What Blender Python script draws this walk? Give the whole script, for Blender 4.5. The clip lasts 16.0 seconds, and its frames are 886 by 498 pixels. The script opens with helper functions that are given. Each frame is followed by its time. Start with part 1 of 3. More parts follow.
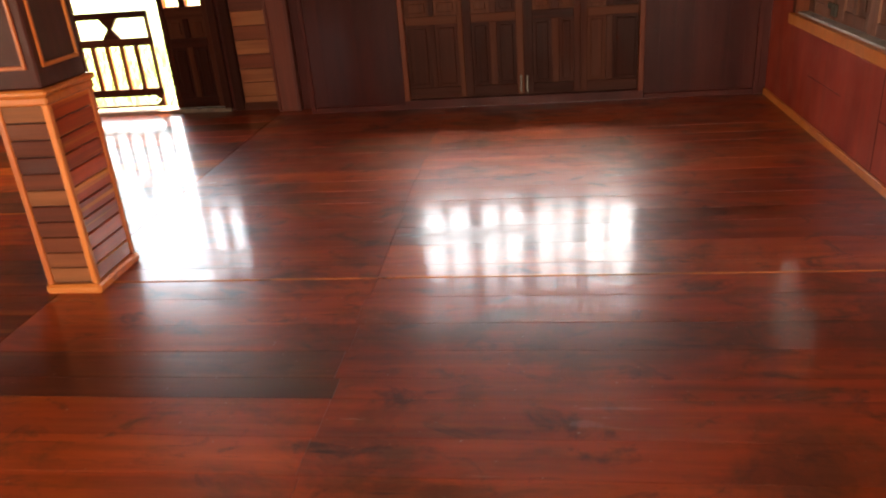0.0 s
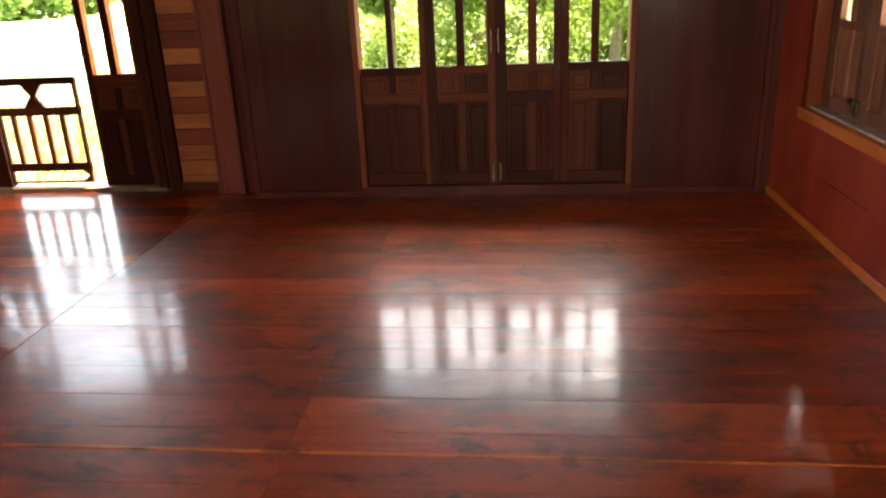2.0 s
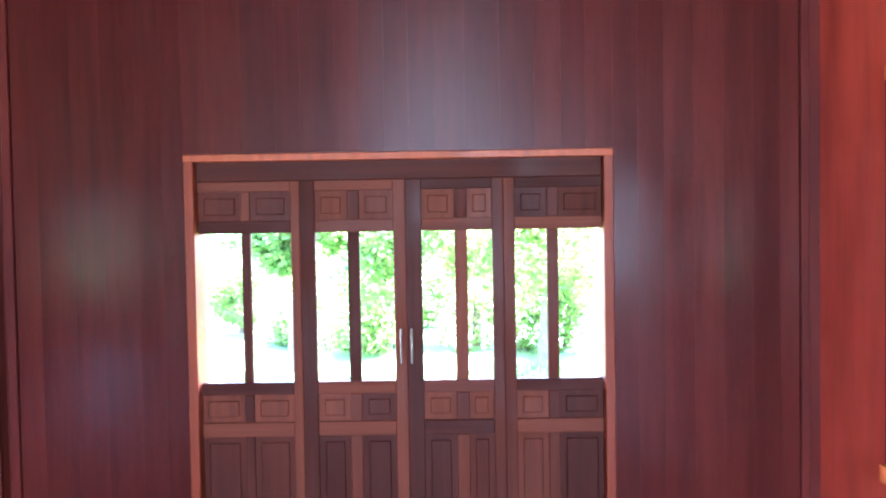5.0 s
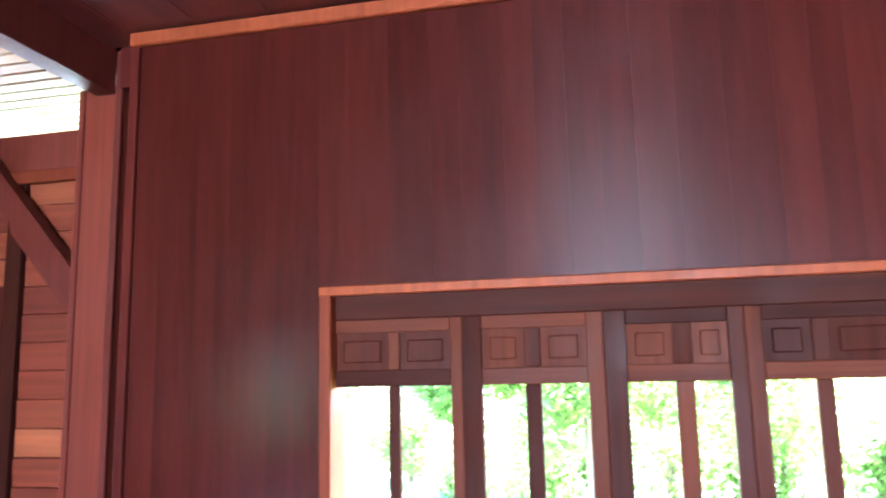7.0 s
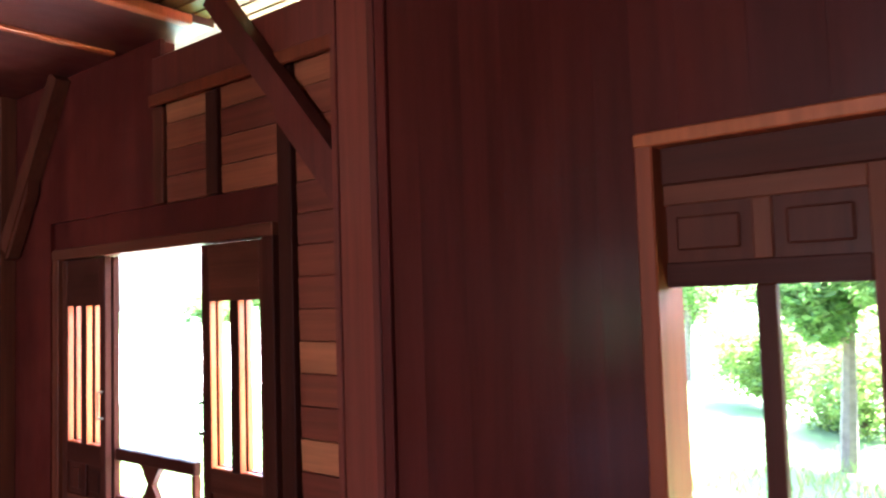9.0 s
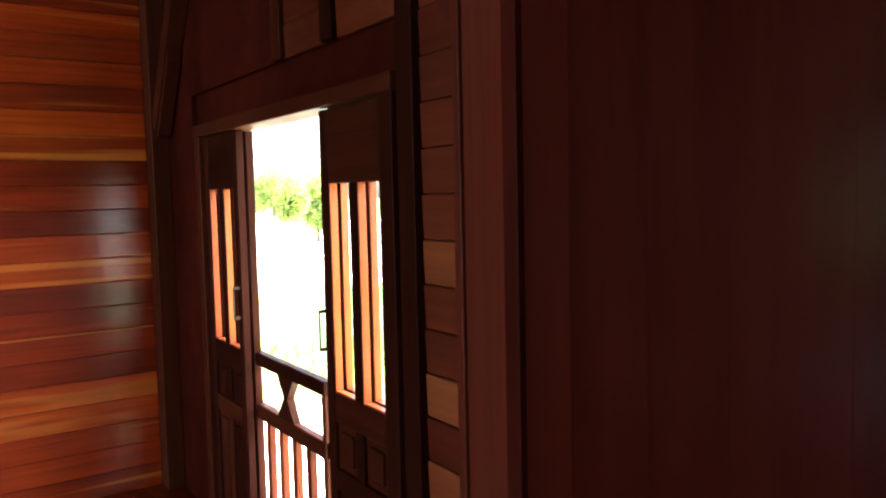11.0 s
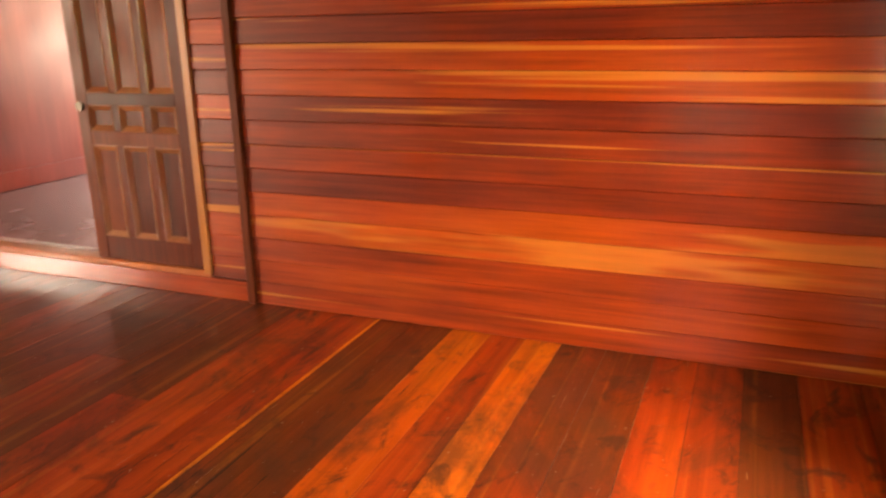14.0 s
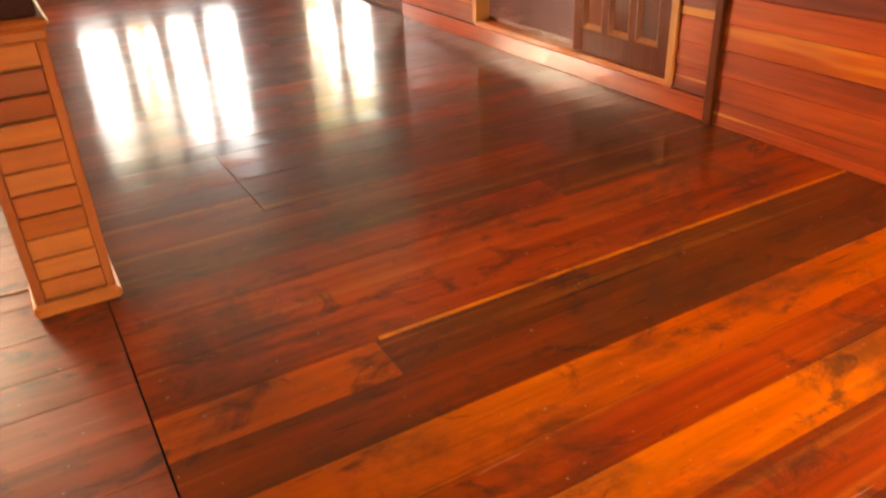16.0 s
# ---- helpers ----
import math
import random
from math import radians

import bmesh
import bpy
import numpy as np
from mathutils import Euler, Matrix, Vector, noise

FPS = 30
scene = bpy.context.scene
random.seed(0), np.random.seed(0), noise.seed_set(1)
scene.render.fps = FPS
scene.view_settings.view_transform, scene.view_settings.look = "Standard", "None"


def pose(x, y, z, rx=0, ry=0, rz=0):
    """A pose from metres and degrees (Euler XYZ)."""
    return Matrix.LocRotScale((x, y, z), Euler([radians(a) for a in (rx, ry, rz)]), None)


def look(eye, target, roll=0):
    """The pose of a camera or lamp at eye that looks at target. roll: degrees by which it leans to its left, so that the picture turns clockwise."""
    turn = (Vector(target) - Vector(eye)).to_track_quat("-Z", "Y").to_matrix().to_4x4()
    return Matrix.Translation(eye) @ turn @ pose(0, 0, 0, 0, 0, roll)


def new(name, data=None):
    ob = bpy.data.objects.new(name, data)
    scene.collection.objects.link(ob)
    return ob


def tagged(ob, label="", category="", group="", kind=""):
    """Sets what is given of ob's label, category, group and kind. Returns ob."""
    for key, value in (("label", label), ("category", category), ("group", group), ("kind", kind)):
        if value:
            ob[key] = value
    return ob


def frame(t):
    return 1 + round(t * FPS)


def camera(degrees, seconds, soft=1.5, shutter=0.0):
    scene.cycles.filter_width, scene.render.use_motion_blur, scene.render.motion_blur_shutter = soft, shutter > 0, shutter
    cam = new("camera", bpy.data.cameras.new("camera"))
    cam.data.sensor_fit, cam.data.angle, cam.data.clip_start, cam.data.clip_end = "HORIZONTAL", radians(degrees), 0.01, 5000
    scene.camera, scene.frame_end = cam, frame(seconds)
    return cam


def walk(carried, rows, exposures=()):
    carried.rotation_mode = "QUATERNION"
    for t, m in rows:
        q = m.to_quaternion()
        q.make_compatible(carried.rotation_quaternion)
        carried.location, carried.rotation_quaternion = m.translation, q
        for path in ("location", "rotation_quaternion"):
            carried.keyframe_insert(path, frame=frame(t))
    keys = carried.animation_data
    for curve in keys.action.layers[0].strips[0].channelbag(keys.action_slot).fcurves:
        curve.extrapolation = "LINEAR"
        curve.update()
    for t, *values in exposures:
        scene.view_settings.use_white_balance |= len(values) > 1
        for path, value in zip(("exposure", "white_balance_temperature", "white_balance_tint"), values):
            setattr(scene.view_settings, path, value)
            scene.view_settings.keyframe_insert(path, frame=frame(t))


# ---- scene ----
cam = camera(60.5, 16.0, 2.1, 0.3)
PATH = [
    (0, (2.368, -6.521, 1.574), (2.101, -4.713, 0.762), -4.6),
    (0.5, (2.332, -6.275, 1.575), (2.129, -4.449, 0.784), -3.9),
    (1, (2.354, -6.046, 1.57), (2.16, -4.229, 0.755), -4.0),
    (1.5, (2.428, -5.797, 1.587), (2.214, -3.967, 0.809), -2.6),
    (2, (2.435, -5.591, 1.593), (2.217, -3.722, 0.914), -2.6),
    (2.5, (2.373, -5.278, 1.649), (2.237, -3.361, 1.095), -2.9),
    (3, (2.383, -4.971, 1.691), (2.292, -3.035, 1.198), -1.6),
    (3.5, (2.519, -4.646, 1.653), (2.367, -2.693, 1.25), -0.9),
    (4, (2.411, -4.333, 1.69), (2.367, -2.351, 1.426), -1.3),
    (4.2, (2.396, -4.198, 1.711), (2.408, -2.209, 1.496), -0.6),
    (6.3, (2.432, -2.851, 1.679), (2.291, -0.881, 1.997), -2.4),
    (6.5, (2.422, -2.8, 1.69), (2.171, -0.853, 2.069), -0.6),
    (7, (2.274, -2.701, 1.745), (1.837, -0.774, 2.057), -1.3),
    (7.5, (2.167, -2.468, 1.787), (1.535, -0.591, 2.064), -2.1),
    (8, (2.117, -2.261, 1.769), (1.32, -0.443, 2.013), -4.3),
    (8.5, (2.052, -1.981, 1.73), (1.026, -0.275, 1.924), -2.8),
    (9, (1.948, -1.753, 1.678), (0.712, -0.186, 1.806), -1.8),
    (9.2, (1.89, -1.659, 1.673), (0.592, -0.141, 1.772), -2.1),
    (11.5, (1.233, -0.765, 1.633), (-0.463, 0.268, 1.397), -1.3),
    (12, (1.019, -0.688, 1.608), (-0.737, 0.196, 1.245), -2.4),
    (12.5, (0.819, -0.598, 1.592), (-1.074, -0.147, 1.133), -2.8),
    (13, (0.638, -0.47, 1.525), (-1.294, -0.474, 1.01), -1.9),
    (13.5, (0.517, -0.499, 1.513), (-1.353, -0.937, 0.953), -1.1),
    (14, (0.381, -0.513, 1.53), (-1.396, -1.24, 0.972), -1.1),
    (14.5, (0.239, -0.508, 1.459), (-1.243, -1.444, 0.496), 1.3),
    (15, (0.122, -0.466, 1.407), (-1.001, -1.621, 0.222), 1.6),
    (15.5, (0.102, -0.438, 1.395), (-0.798, -1.823, 0.267), -0.1),
    (16, (0.073, -0.44, 1.431), (-0.778, -1.974, 0.471), -2.6),
]
EXPOSURES = [(0, 4.6, 8400, 9), (2.0, 4.25, 8400, 9), (2.8, 4.25, 8200, 10), (3.5, 5.3, 6400, 12), (4.2, 6.2, 4600, 14), (7.0, 6.7, 4900, 15), (8.5, 6.4, 4900, 16), (9.0, 5.2, 5200, 12), (11.5, 4.2, 7000, 9), (12.5, 4.95, 8400, 13), (14.0, 5.2, 9400, 16), (16, 5.2, 13000, 19)]
walk(cam, [(t, look(eye, target, roll)) for t, eye, target, roll in PATH], EXPOSURES)

# ---- world, sun, window light ----
world = bpy.data.worlds.new("sky")
scene.world = world
world.use_nodes = True
wn = world.node_tree.nodes
sky = wn.new("ShaderNodeTexSky")
sky.sky_type = "NISHITA"
sky.sun_disc = False
sky.dust_density = 5.0
sky.sun_elevation, sky.sun_rotation = radians(62), radians(31)
wn["Background"].inputs["Strength"].default_value = 0.15
world.node_tree.links.new(sky.outputs[0], wn["Background"].inputs["Color"])


def lamp(name, kind, energy, m, color=(1, 1, 1), **more):
    data = bpy.data.lights.new(name, kind)
    data.energy, data.color = energy, color
    if kind == "AREA":
        data.shape, data.size, data.size_y = "RECTANGLE", more["size"], more["size_y"]
    else:
        data.angle = radians(more["angle"])
    ob = new(name, data)
    ob.matrix_world = m
    return ob


lamp("sun", "SUN", 5.0, look((4.2, 7.0, 15.4), (0, 0, 0)), (1.0, 0.95, 0.86), angle=0.6)
# the sky's light in window openings that only show in the polished floor
lamp("window_light_back_left", "AREA", 0.55, look((-1.75, -11.12, 1.5), (-1.75, -5, 1.5)), (1.0, 1.0, 0.97), size=1.9, size_y=1.7)
lamp("window_light_back_corner", "AREA", 0.3, look((-4.25, -11.12, 1.5), (-4.25, -5, 1.5)), (1.0, 1.0, 0.97), size=0.9, size_y=1.7)
# added fill behind the walker (unseen window and doorway), and the next room's window
lamp("window_light_back_right", "AREA", 36, look((2.4, -11.12, 1.5), (1.4, -5, 1.4)), (1.0, 0.97, 0.92), size=1.9, size_y=1.7)
lamp("fill_light_rear", "AREA", 17, look((-6.75, -11.04, 1.2), (2.5, -3.0, 0.7)), (1.0, 0.97, 0.92), size=2.1, size_y=1.9)
lamp("window_light_next_room", "AREA", 6, look((-8.02, -4.6, 1.6), (-4, -5.4, 0.8)), (0.96, 0.98, 1.0), size=1.8, size_y=1.4)


# ---- materials ----
def material(name, rough=0.5, metal=0.0):
    m = bpy.data.materials.new(name)
    m.use_nodes = True
    b = m.node_tree.nodes["Principled BSDF"]
    b.inputs["Roughness"].default_value, b.inputs["Metallic"].default_value = rough, metal
    return m, m.node_tree.nodes, m.node_tree.links, b


def ramp(nodes, stops):
    r = nodes.new("ShaderNodeValToRGB")
    e = r.color_ramp.elements
    e.remove(e[1])
    e[0].position, e[0].color = stops[0][0], (*stops[0][1], 1)
    for p, c in stops[1:]:
        e.new(p).color = (*c, 1)
    return r


def math_node(nodes, links, op, a, b=None):
    n = nodes.new("ShaderNodeMath")
    n.operation = op
    for i, v in enumerate((a, b)):
        if v is None:
            continue
        if isinstance(v, (int, float)):
            n.inputs[i].default_value = v
        else:
            links.new(v, n.inputs[i])
    return n.outputs[0]


def mix(nodes, links, kind, fac, a, b):
    n = nodes.new("ShaderNodeMix")
    n.data_type, n.blend_type = "RGBA", kind
    for i, v in ((0, fac), (6, a), (7, b)):
        if isinstance(v, (int, float)):
            n.inputs[i].default_value = v
        elif isinstance(v, tuple):
            n.inputs[i].default_value = (*v, 1)
        else:
            links.new(v, n.inputs[i])
    return n.outputs[2]


def wood(name, stops, axis, rough=0.3, grain=0.35, dull=0.0, pieces=True, coat=0.0, sap=0.0, toned=False, spec=0.5, bump=0.15, gloss=(0.05, 0.18), fineness=24.0, sap_wide=False, haze=0.0, ripple=0.2, wave=0.55):
    """Varnished boards whose grain runs along the axis; stops colour the pieces from 0 to 1."""
    m, n, l, b = material(name, rough)
    geo = n.new("ShaderNodeNewGeometry")
    info = n.new("ShaderNodeObjectInfo")
    comb = n.new("ShaderNodeCombineXYZ")
    off = math_node(n, l, "MULTIPLY", info.outputs["Random"], 37.0 if pieces else 0.0)
    for i in range(3):
        l.new(off, comb.inputs[i])
    add = n.new("ShaderNodeVectorMath")
    l.new(geo.outputs["Position"], add.inputs[0])
    l.new(comb.outputs[0], add.inputs[1])
    stretch = n.new("ShaderNodeMapping")
    s = [fineness] * 3
    s["xyz".index(axis)] = 0.7
    stretch.inputs["Scale"].default_value = s
    l.new(add.outputs[0], stretch.inputs["Vector"])
    g1 = n.new("ShaderNodeTexNoise")
    g1.inputs["Scale"].default_value, g1.inputs["Detail"].default_value, g1.inputs["Roughness"].default_value = 1.3, 6, 0.66
    l.new(stretch.outputs[0], g1.inputs["Vector"])
    big = n.new("ShaderNodeMapping")
    s = [2.6, 2.6, 2.6]
    s["xyz".index(axis)] = 0.8
    big.inputs["Scale"].default_value = s
    l.new(add.outputs[0], big.inputs["Vector"])
    g2 = n.new("ShaderNodeTexNoise")
    g2.inputs["Scale"].default_value, g2.inputs["Detail"].default_value = 1.4, 4
    l.new(big.outputs[0], g2.inputs["Vector"])
    if pieces:
        tone = info.outputs["Random"]
        if toned:
            sep = n.new("ShaderNodeSeparateColor")
            l.new(info.outputs["Color"], sep.inputs[0])
            tone = sep.outputs[0]
        pick = math_node(n, l, "ADD", math_node(n, l, "MULTIPLY", tone, 0.85),
                         math_node(n, l, "MULTIPLY", g2.outputs["Fac"], 0.5))
        pick = math_node(n, l, "SUBTRACT", pick, 0.17)
    else:
        pick = g2.outputs["Fac"]
    base = ramp(n, stops)
    l.new(pick, base.inputs[0])
    dark = ramp(n, [(0.3, (1 - grain,) * 3), (0.65, (1 + grain * 0.2,) * 3)])
    l.new(g1.outputs["Fac"], dark.inputs[0])
    colour = mix(n, l, "MULTIPLY", 1.0, base.outputs[0], dark.outputs[0])
    if sap:
        streak = n.new("ShaderNodeMapping")
        s = [7.0 if sap_wide else 20.0] * 3
        s["xyz".index(axis)] = 0.6 if sap_wide else 0.3
        streak.inputs["Scale"].default_value = s
        l.new(add.outputs[0], streak.inputs["Vector"])
        g3 = n.new("ShaderNodeTexNoise")
        g3.inputs["Scale"].default_value, g3.inputs["Detail"].default_value = 1.0, 3
        l.new(streak.outputs[0], g3.inputs["Vector"])
        pale = ramp(n, [(0.53, (0, 0, 0)), (0.6, (1, 1, 1))] if sap_wide else [(0.60, (0, 0, 0)), (0.67, (1, 1, 1))])
        l.new(g3.outputs["Fac"], pale.inputs[0])
        colour = mix(n, l, "MIX", math_node(n, l, "MULTIPLY", pale.outputs[0], sap), colour, (0.70, 0.25, 0.042))
    fine = n.new("ShaderNodeTexNoise")
    fine.inputs["Scale"].default_value, fine.inputs["Detail"].default_value = 3.2, 6
    l.new(add.outputs[0], fine.inputs["Vector"])
    if dull:
        def spread(along, across, scale, detail, rough_=0.6, twist=0.0, turn=0.0):
            """A noise in world space, drawn out along the boards."""
            mp = n.new("ShaderNodeMapping")
            s = [across] * 3
            s["xyz".index(axis)] = along
            mp.inputs["Scale"].default_value = s
            mp.inputs["Rotation"].default_value = (0, 0, radians(turn))
            l.new(geo.outputs["Position"], mp.inputs["Vector"])
            t = n.new("ShaderNodeTexNoise")
            t.inputs["Scale"].default_value, t.inputs["Detail"].default_value = scale, detail
            t.inputs["Roughness"].default_value, t.inputs["Distortion"].default_value = rough_, twist
            l.new(mp.outputs[0], t.inputs["Vector"])
            return t.outputs["Fac"]

        def mask(v, lo, hi):
            r = ramp(n, [(lo, (0, 0, 0)), (hi, (1, 1, 1))])
            l.new(v, r.inputs[0])
            return r.outputs[0]
        # soaked-in dark stains, large and small, with a ragged edge
        stain = mask(spread(1.3, 2.2, 1.0, 9, 0.68, 0.5), 0.49, 0.62)
        spots = mask(spread(2.8, 4.6, 1.4, 8, 0.68, 0.8), 0.54, 0.66)
        colour = mix(n, l, "MIX", math_node(n, l, "MULTIPLY", stain, dull * 0.72), colour, (0.060, 0.021, 0.010))
        colour = mix(n, l, "MIX", math_node(n, l, "MULTIPLY", spots, dull * 0.8), colour, (0.040, 0.013, 0.009))
        # rubbed places where the varnish has gone thin
        worn = mask(spread(1.0, 2.2, 1.1, 8, 0.7, 0.4, 8), 0.53, 0.66)
        # cracks along the grain, and pale scratches across it
        crack = mask(spread(1.6, 46.0, 1.0, 5, 0.6, 0.5), 0.655, 0.70)
        colour = mix(n, l, "MIX", math_node(n, l, "MULTIPLY", crack, 0.75), colour, (0.018, 0.006, 0.004))
        scratch = mask(spread(2.0, 85.0, 1.0, 3, 0.5, 0.3, 24), 0.725, 0.75)
        colour = mix(n, l, "MIX", math_node(n, l, "MULTIPLY", scratch, 0.45), colour, (0.42, 0.30, 0.22))
        dust = n.new("ShaderNodeTexNoise")
        dust.inputs["Scale"].default_value, dust.inputs["Detail"].default_value = 42.0, 2
        l.new(geo.outputs["Position"], dust.inputs["Vector"])
        colour = mix(n, l, "MIX", math_node(n, l, "MULTIPLY", mask(dust.outputs["Fac"], 0.72, 0.76), 0.4), colour, (0.42, 0.34, 0.28))
        # greyish film: the sheen of scuffed varnish, mixed into colour and roughness
        sheen_film = math_node(n, l, "MULTIPLY", mask(spread(1.8, 15.0, 1.1, 9, 0.68, 0.5), 0.47, 0.64), mask(spread(0.9, 1.9, 1.0, 6, 0.6, 0.3), 0.46, 0.6))
        colour = mix(n, l, "MIX", math_node(n, l, "MULTIPLY", sheen_film, haze), colour, (0.17, 0.09, 0.06))
    l.new(colour, b.inputs["Base Color"])
    b.inputs["Specular IOR Level"].default_value = spec
    rr = ramp(n, [(0.3, (max(0.29, rough * 0.85),) * 3), (0.7, (max(0.32, rough * 1.5),) * 3)])
    l.new(fine.outputs["Fac"], rr.inputs[0])
    l.new(rr.outputs[0], b.inputs["Roughness"])
    if coat:
        b.inputs["Coat Weight"].default_value = coat
        cr = ramp(n, [(0.38, (gloss[0],) * 3), (0.66, (gloss[1],) * 3)])
        l.new(math_node(n, l, "ADD", math_node(n, l, "MULTIPLY", fine.outputs["Fac"], 0.6), math_node(n, l, "MULTIPLY", g1.outputs["Fac"], 0.4)), cr.inputs[0])
        cb = n.new("ShaderNodeBump")
        cb.inputs["Strength"].default_value, cb.inputs["Distance"].default_value = wave, 0.006
        height = math_node(n, l, "ADD", g2.outputs["Fac"], math_node(n, l, "MULTIPLY", g1.outputs["Fac"], 0.5 if dull else 0.45))
        gloss_out = cr.outputs[0]
        if dull:
            gloss_out = math_node(n, l, "ADD", gloss_out, math_node(n, l, "ADD", math_node(n, l, "MULTIPLY", worn, 0.13), math_node(n, l, "MULTIPLY", sheen_film, haze)))
            height = math_node(n, l, "ADD", height, math_node(n, l, "MULTIPLY", math_node(n, l, "ADD", stain, math_node(n, l, "ADD", spots, crack)), -0.10))
            height = math_node(n, l, "ADD", height, math_node(n, l, "MULTIPLY", spread(7.0, 38.0, 1.0, 6, 0.65, 0.4), math_node(n, l, "ADD", math_node(n, l, "MULTIPLY", worn, ripple * 5.0), ripple)))
        l.new(gloss_out, b.inputs["Coat Roughness"])
        l.new(height, cb.inputs["Height"])
        l.new(cb.outputs[0], b.inputs["Coat Normal"])
    bp = n.new("ShaderNodeBump")
    bp.inputs["Strength"].default_value, bp.inputs["Distance"].default_value = bump, 0.004
    l.new(g1.outputs["Fac"], bp.inputs["Height"])
    l.new(bp.outputs[0], b.inputs["Normal"])
    return m


def plain(name, colour, rough=0.5, metal=0.0, vary=0.25, scale=6.0):
    m, n, l, b = material(name, rough, metal)
    geo = n.new("ShaderNodeNewGeometry")
    t = n.new("ShaderNodeTexNoise")
    t.inputs["Scale"].default_value, t.inputs["Detail"].default_value = scale, 6
    l.new(geo.outputs["Position"], t.inputs["Vector"])
    r = ramp(n, [(0.3, tuple(c * (1 - vary) for c in colour)), (0.7, tuple(min(1, c * (1 + vary)) for c in colour))])
    l.new(t.outputs["Fac"], r.inputs[0])
    l.new(r.outputs[0], b.inputs["Base Color"])
    bp = n.new("ShaderNodeBump")
    bp.inputs["Strength"].default_value, bp.inputs["Distance"].default_value = 0.2, 0.004
    l.new(t.outputs["Fac"], bp.inputs["Height"])
    l.new(bp.outputs[0], b.inputs["Normal"])
    return m


FLOOR_STOPS = [(0.0, (0.06, 0.014, 0.008)), (0.25, (0.15, 0.030, 0.007)), (0.5, (0.33, 0.036, 0.008)), (0.75, (0.56, 0.088, 0.010)), (1.0, (0.74, 0.20, 0.020))]
BOARD_STOPS = [(0.0, (0.09, 0.011, 0.006)), (0.3, (0.20, 0.024, 0.007)), (0.55, (0.42, 0.052, 0.008)), (0.8, (0.58, 0.098, 0.012)), (1.0, (0.68, 0.18, 0.024))]
FLOOR = wood("varnished_floor_wood", FLOOR_STOPS, "x", rough=0.3, grain=0.42, dull=0.9, coat=0.7, toned=True, sap=0.14, spec=0.08, bump=0.14, gloss=(0.02, 0.08), fineness=15.0, ripple=0.1, wave=0.3)
ROOM_STOPS = [(0.0, (0.07, 0.018, 0.010)), (0.25, (0.22, 0.032, 0.010)), (0.5, (0.38, 0.056, 0.013)), (0.75, (0.50, 0.095, 0.017)), (1.0, (0.58, 0.16, 0.035))]
FLOOR_ROOM = wood("worn_room_floor_wood", ROOM_STOPS, "x", rough=0.32, grain=0.4, dull=1.0, coat=0.46, toned=True, sap=0.05, spec=0.3, bump=0.16, gloss=(0.02, 0.10), fineness=13.0, haze=0.2, ripple=0.14, wave=0.24)
BOARDS_Y = wood("orange_wall_boards", BOARD_STOPS, "y", rough=0.38, grain=0.45, sap=0.7, toned=True, spec=0.2, coat=1.0, gloss=(0.08, 0.18))
BOARDS_SAP = wood("orange_wall_boards_with_sapwood", BOARD_STOPS, "y", rough=0.38, grain=0.45, sap=0.45, sap_wide=True, toned=True, spec=0.2, coat=1.0, gloss=(0.08, 0.18))
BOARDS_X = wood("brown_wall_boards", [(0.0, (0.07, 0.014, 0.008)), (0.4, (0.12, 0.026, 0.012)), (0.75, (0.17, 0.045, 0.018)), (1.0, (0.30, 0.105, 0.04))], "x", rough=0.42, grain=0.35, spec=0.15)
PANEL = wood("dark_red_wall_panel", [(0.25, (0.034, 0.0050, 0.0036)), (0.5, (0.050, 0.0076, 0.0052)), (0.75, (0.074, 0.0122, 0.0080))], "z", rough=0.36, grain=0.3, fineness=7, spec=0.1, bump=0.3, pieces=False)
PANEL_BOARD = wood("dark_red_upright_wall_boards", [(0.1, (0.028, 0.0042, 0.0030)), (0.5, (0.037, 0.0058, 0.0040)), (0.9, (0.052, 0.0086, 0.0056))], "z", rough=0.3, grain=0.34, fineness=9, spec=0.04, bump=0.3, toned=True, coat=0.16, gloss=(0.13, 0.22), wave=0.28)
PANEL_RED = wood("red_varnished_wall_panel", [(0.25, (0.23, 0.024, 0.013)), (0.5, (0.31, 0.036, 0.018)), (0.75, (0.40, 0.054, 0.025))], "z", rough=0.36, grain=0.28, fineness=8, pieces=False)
DARK = wood("dark_brown_door_wood", [(0.2, (0.030, 0.0075, 0.0045)), (0.5, (0.050, 0.0125, 0.007)), (0.8, (0.080, 0.022, 0.011))], "z", rough=0.44, grain=0.35, spec=0.05)
DARK_X = wood("dark_brown_rail_wood", [(0.2, (0.030, 0.0075, 0.0045)), (0.5, (0.050, 0.0125, 0.007)), (0.8, (0.080, 0.022, 0.011))], "x", rough=0.44, grain=0.35, spec=0.05)
POST = wood("red_brown_post_wood", [(0.2, (0.050, 0.0085, 0.0055)), (0.5, (0.074, 0.0130, 0.008)), (0.8, (0.108, 0.021, 0.0115))], "z", rough=0.4, grain=0.3, spec=0.18)
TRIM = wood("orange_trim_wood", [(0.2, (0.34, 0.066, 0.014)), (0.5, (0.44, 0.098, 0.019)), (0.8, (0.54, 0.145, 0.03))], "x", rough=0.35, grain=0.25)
TRIM_Z = wood("orange_upright_trim_wood", [(0.2, (0.34, 0.066, 0.014)), (0.5, (0.44, 0.098, 0.019)), (0.8, (0.54, 0.145, 0.03))], "z", rough=0.35, grain=0.25)
CASING = wood("brown_casing_wood", [(0.2, (0.10, 0.019, 0.0068)), (0.5, (0.155, 0.031, 0.0098)), (0.8, (0.21, 0.048, 0.0145))], "z", rough=0.4, grain=0.3, spec=0.12)
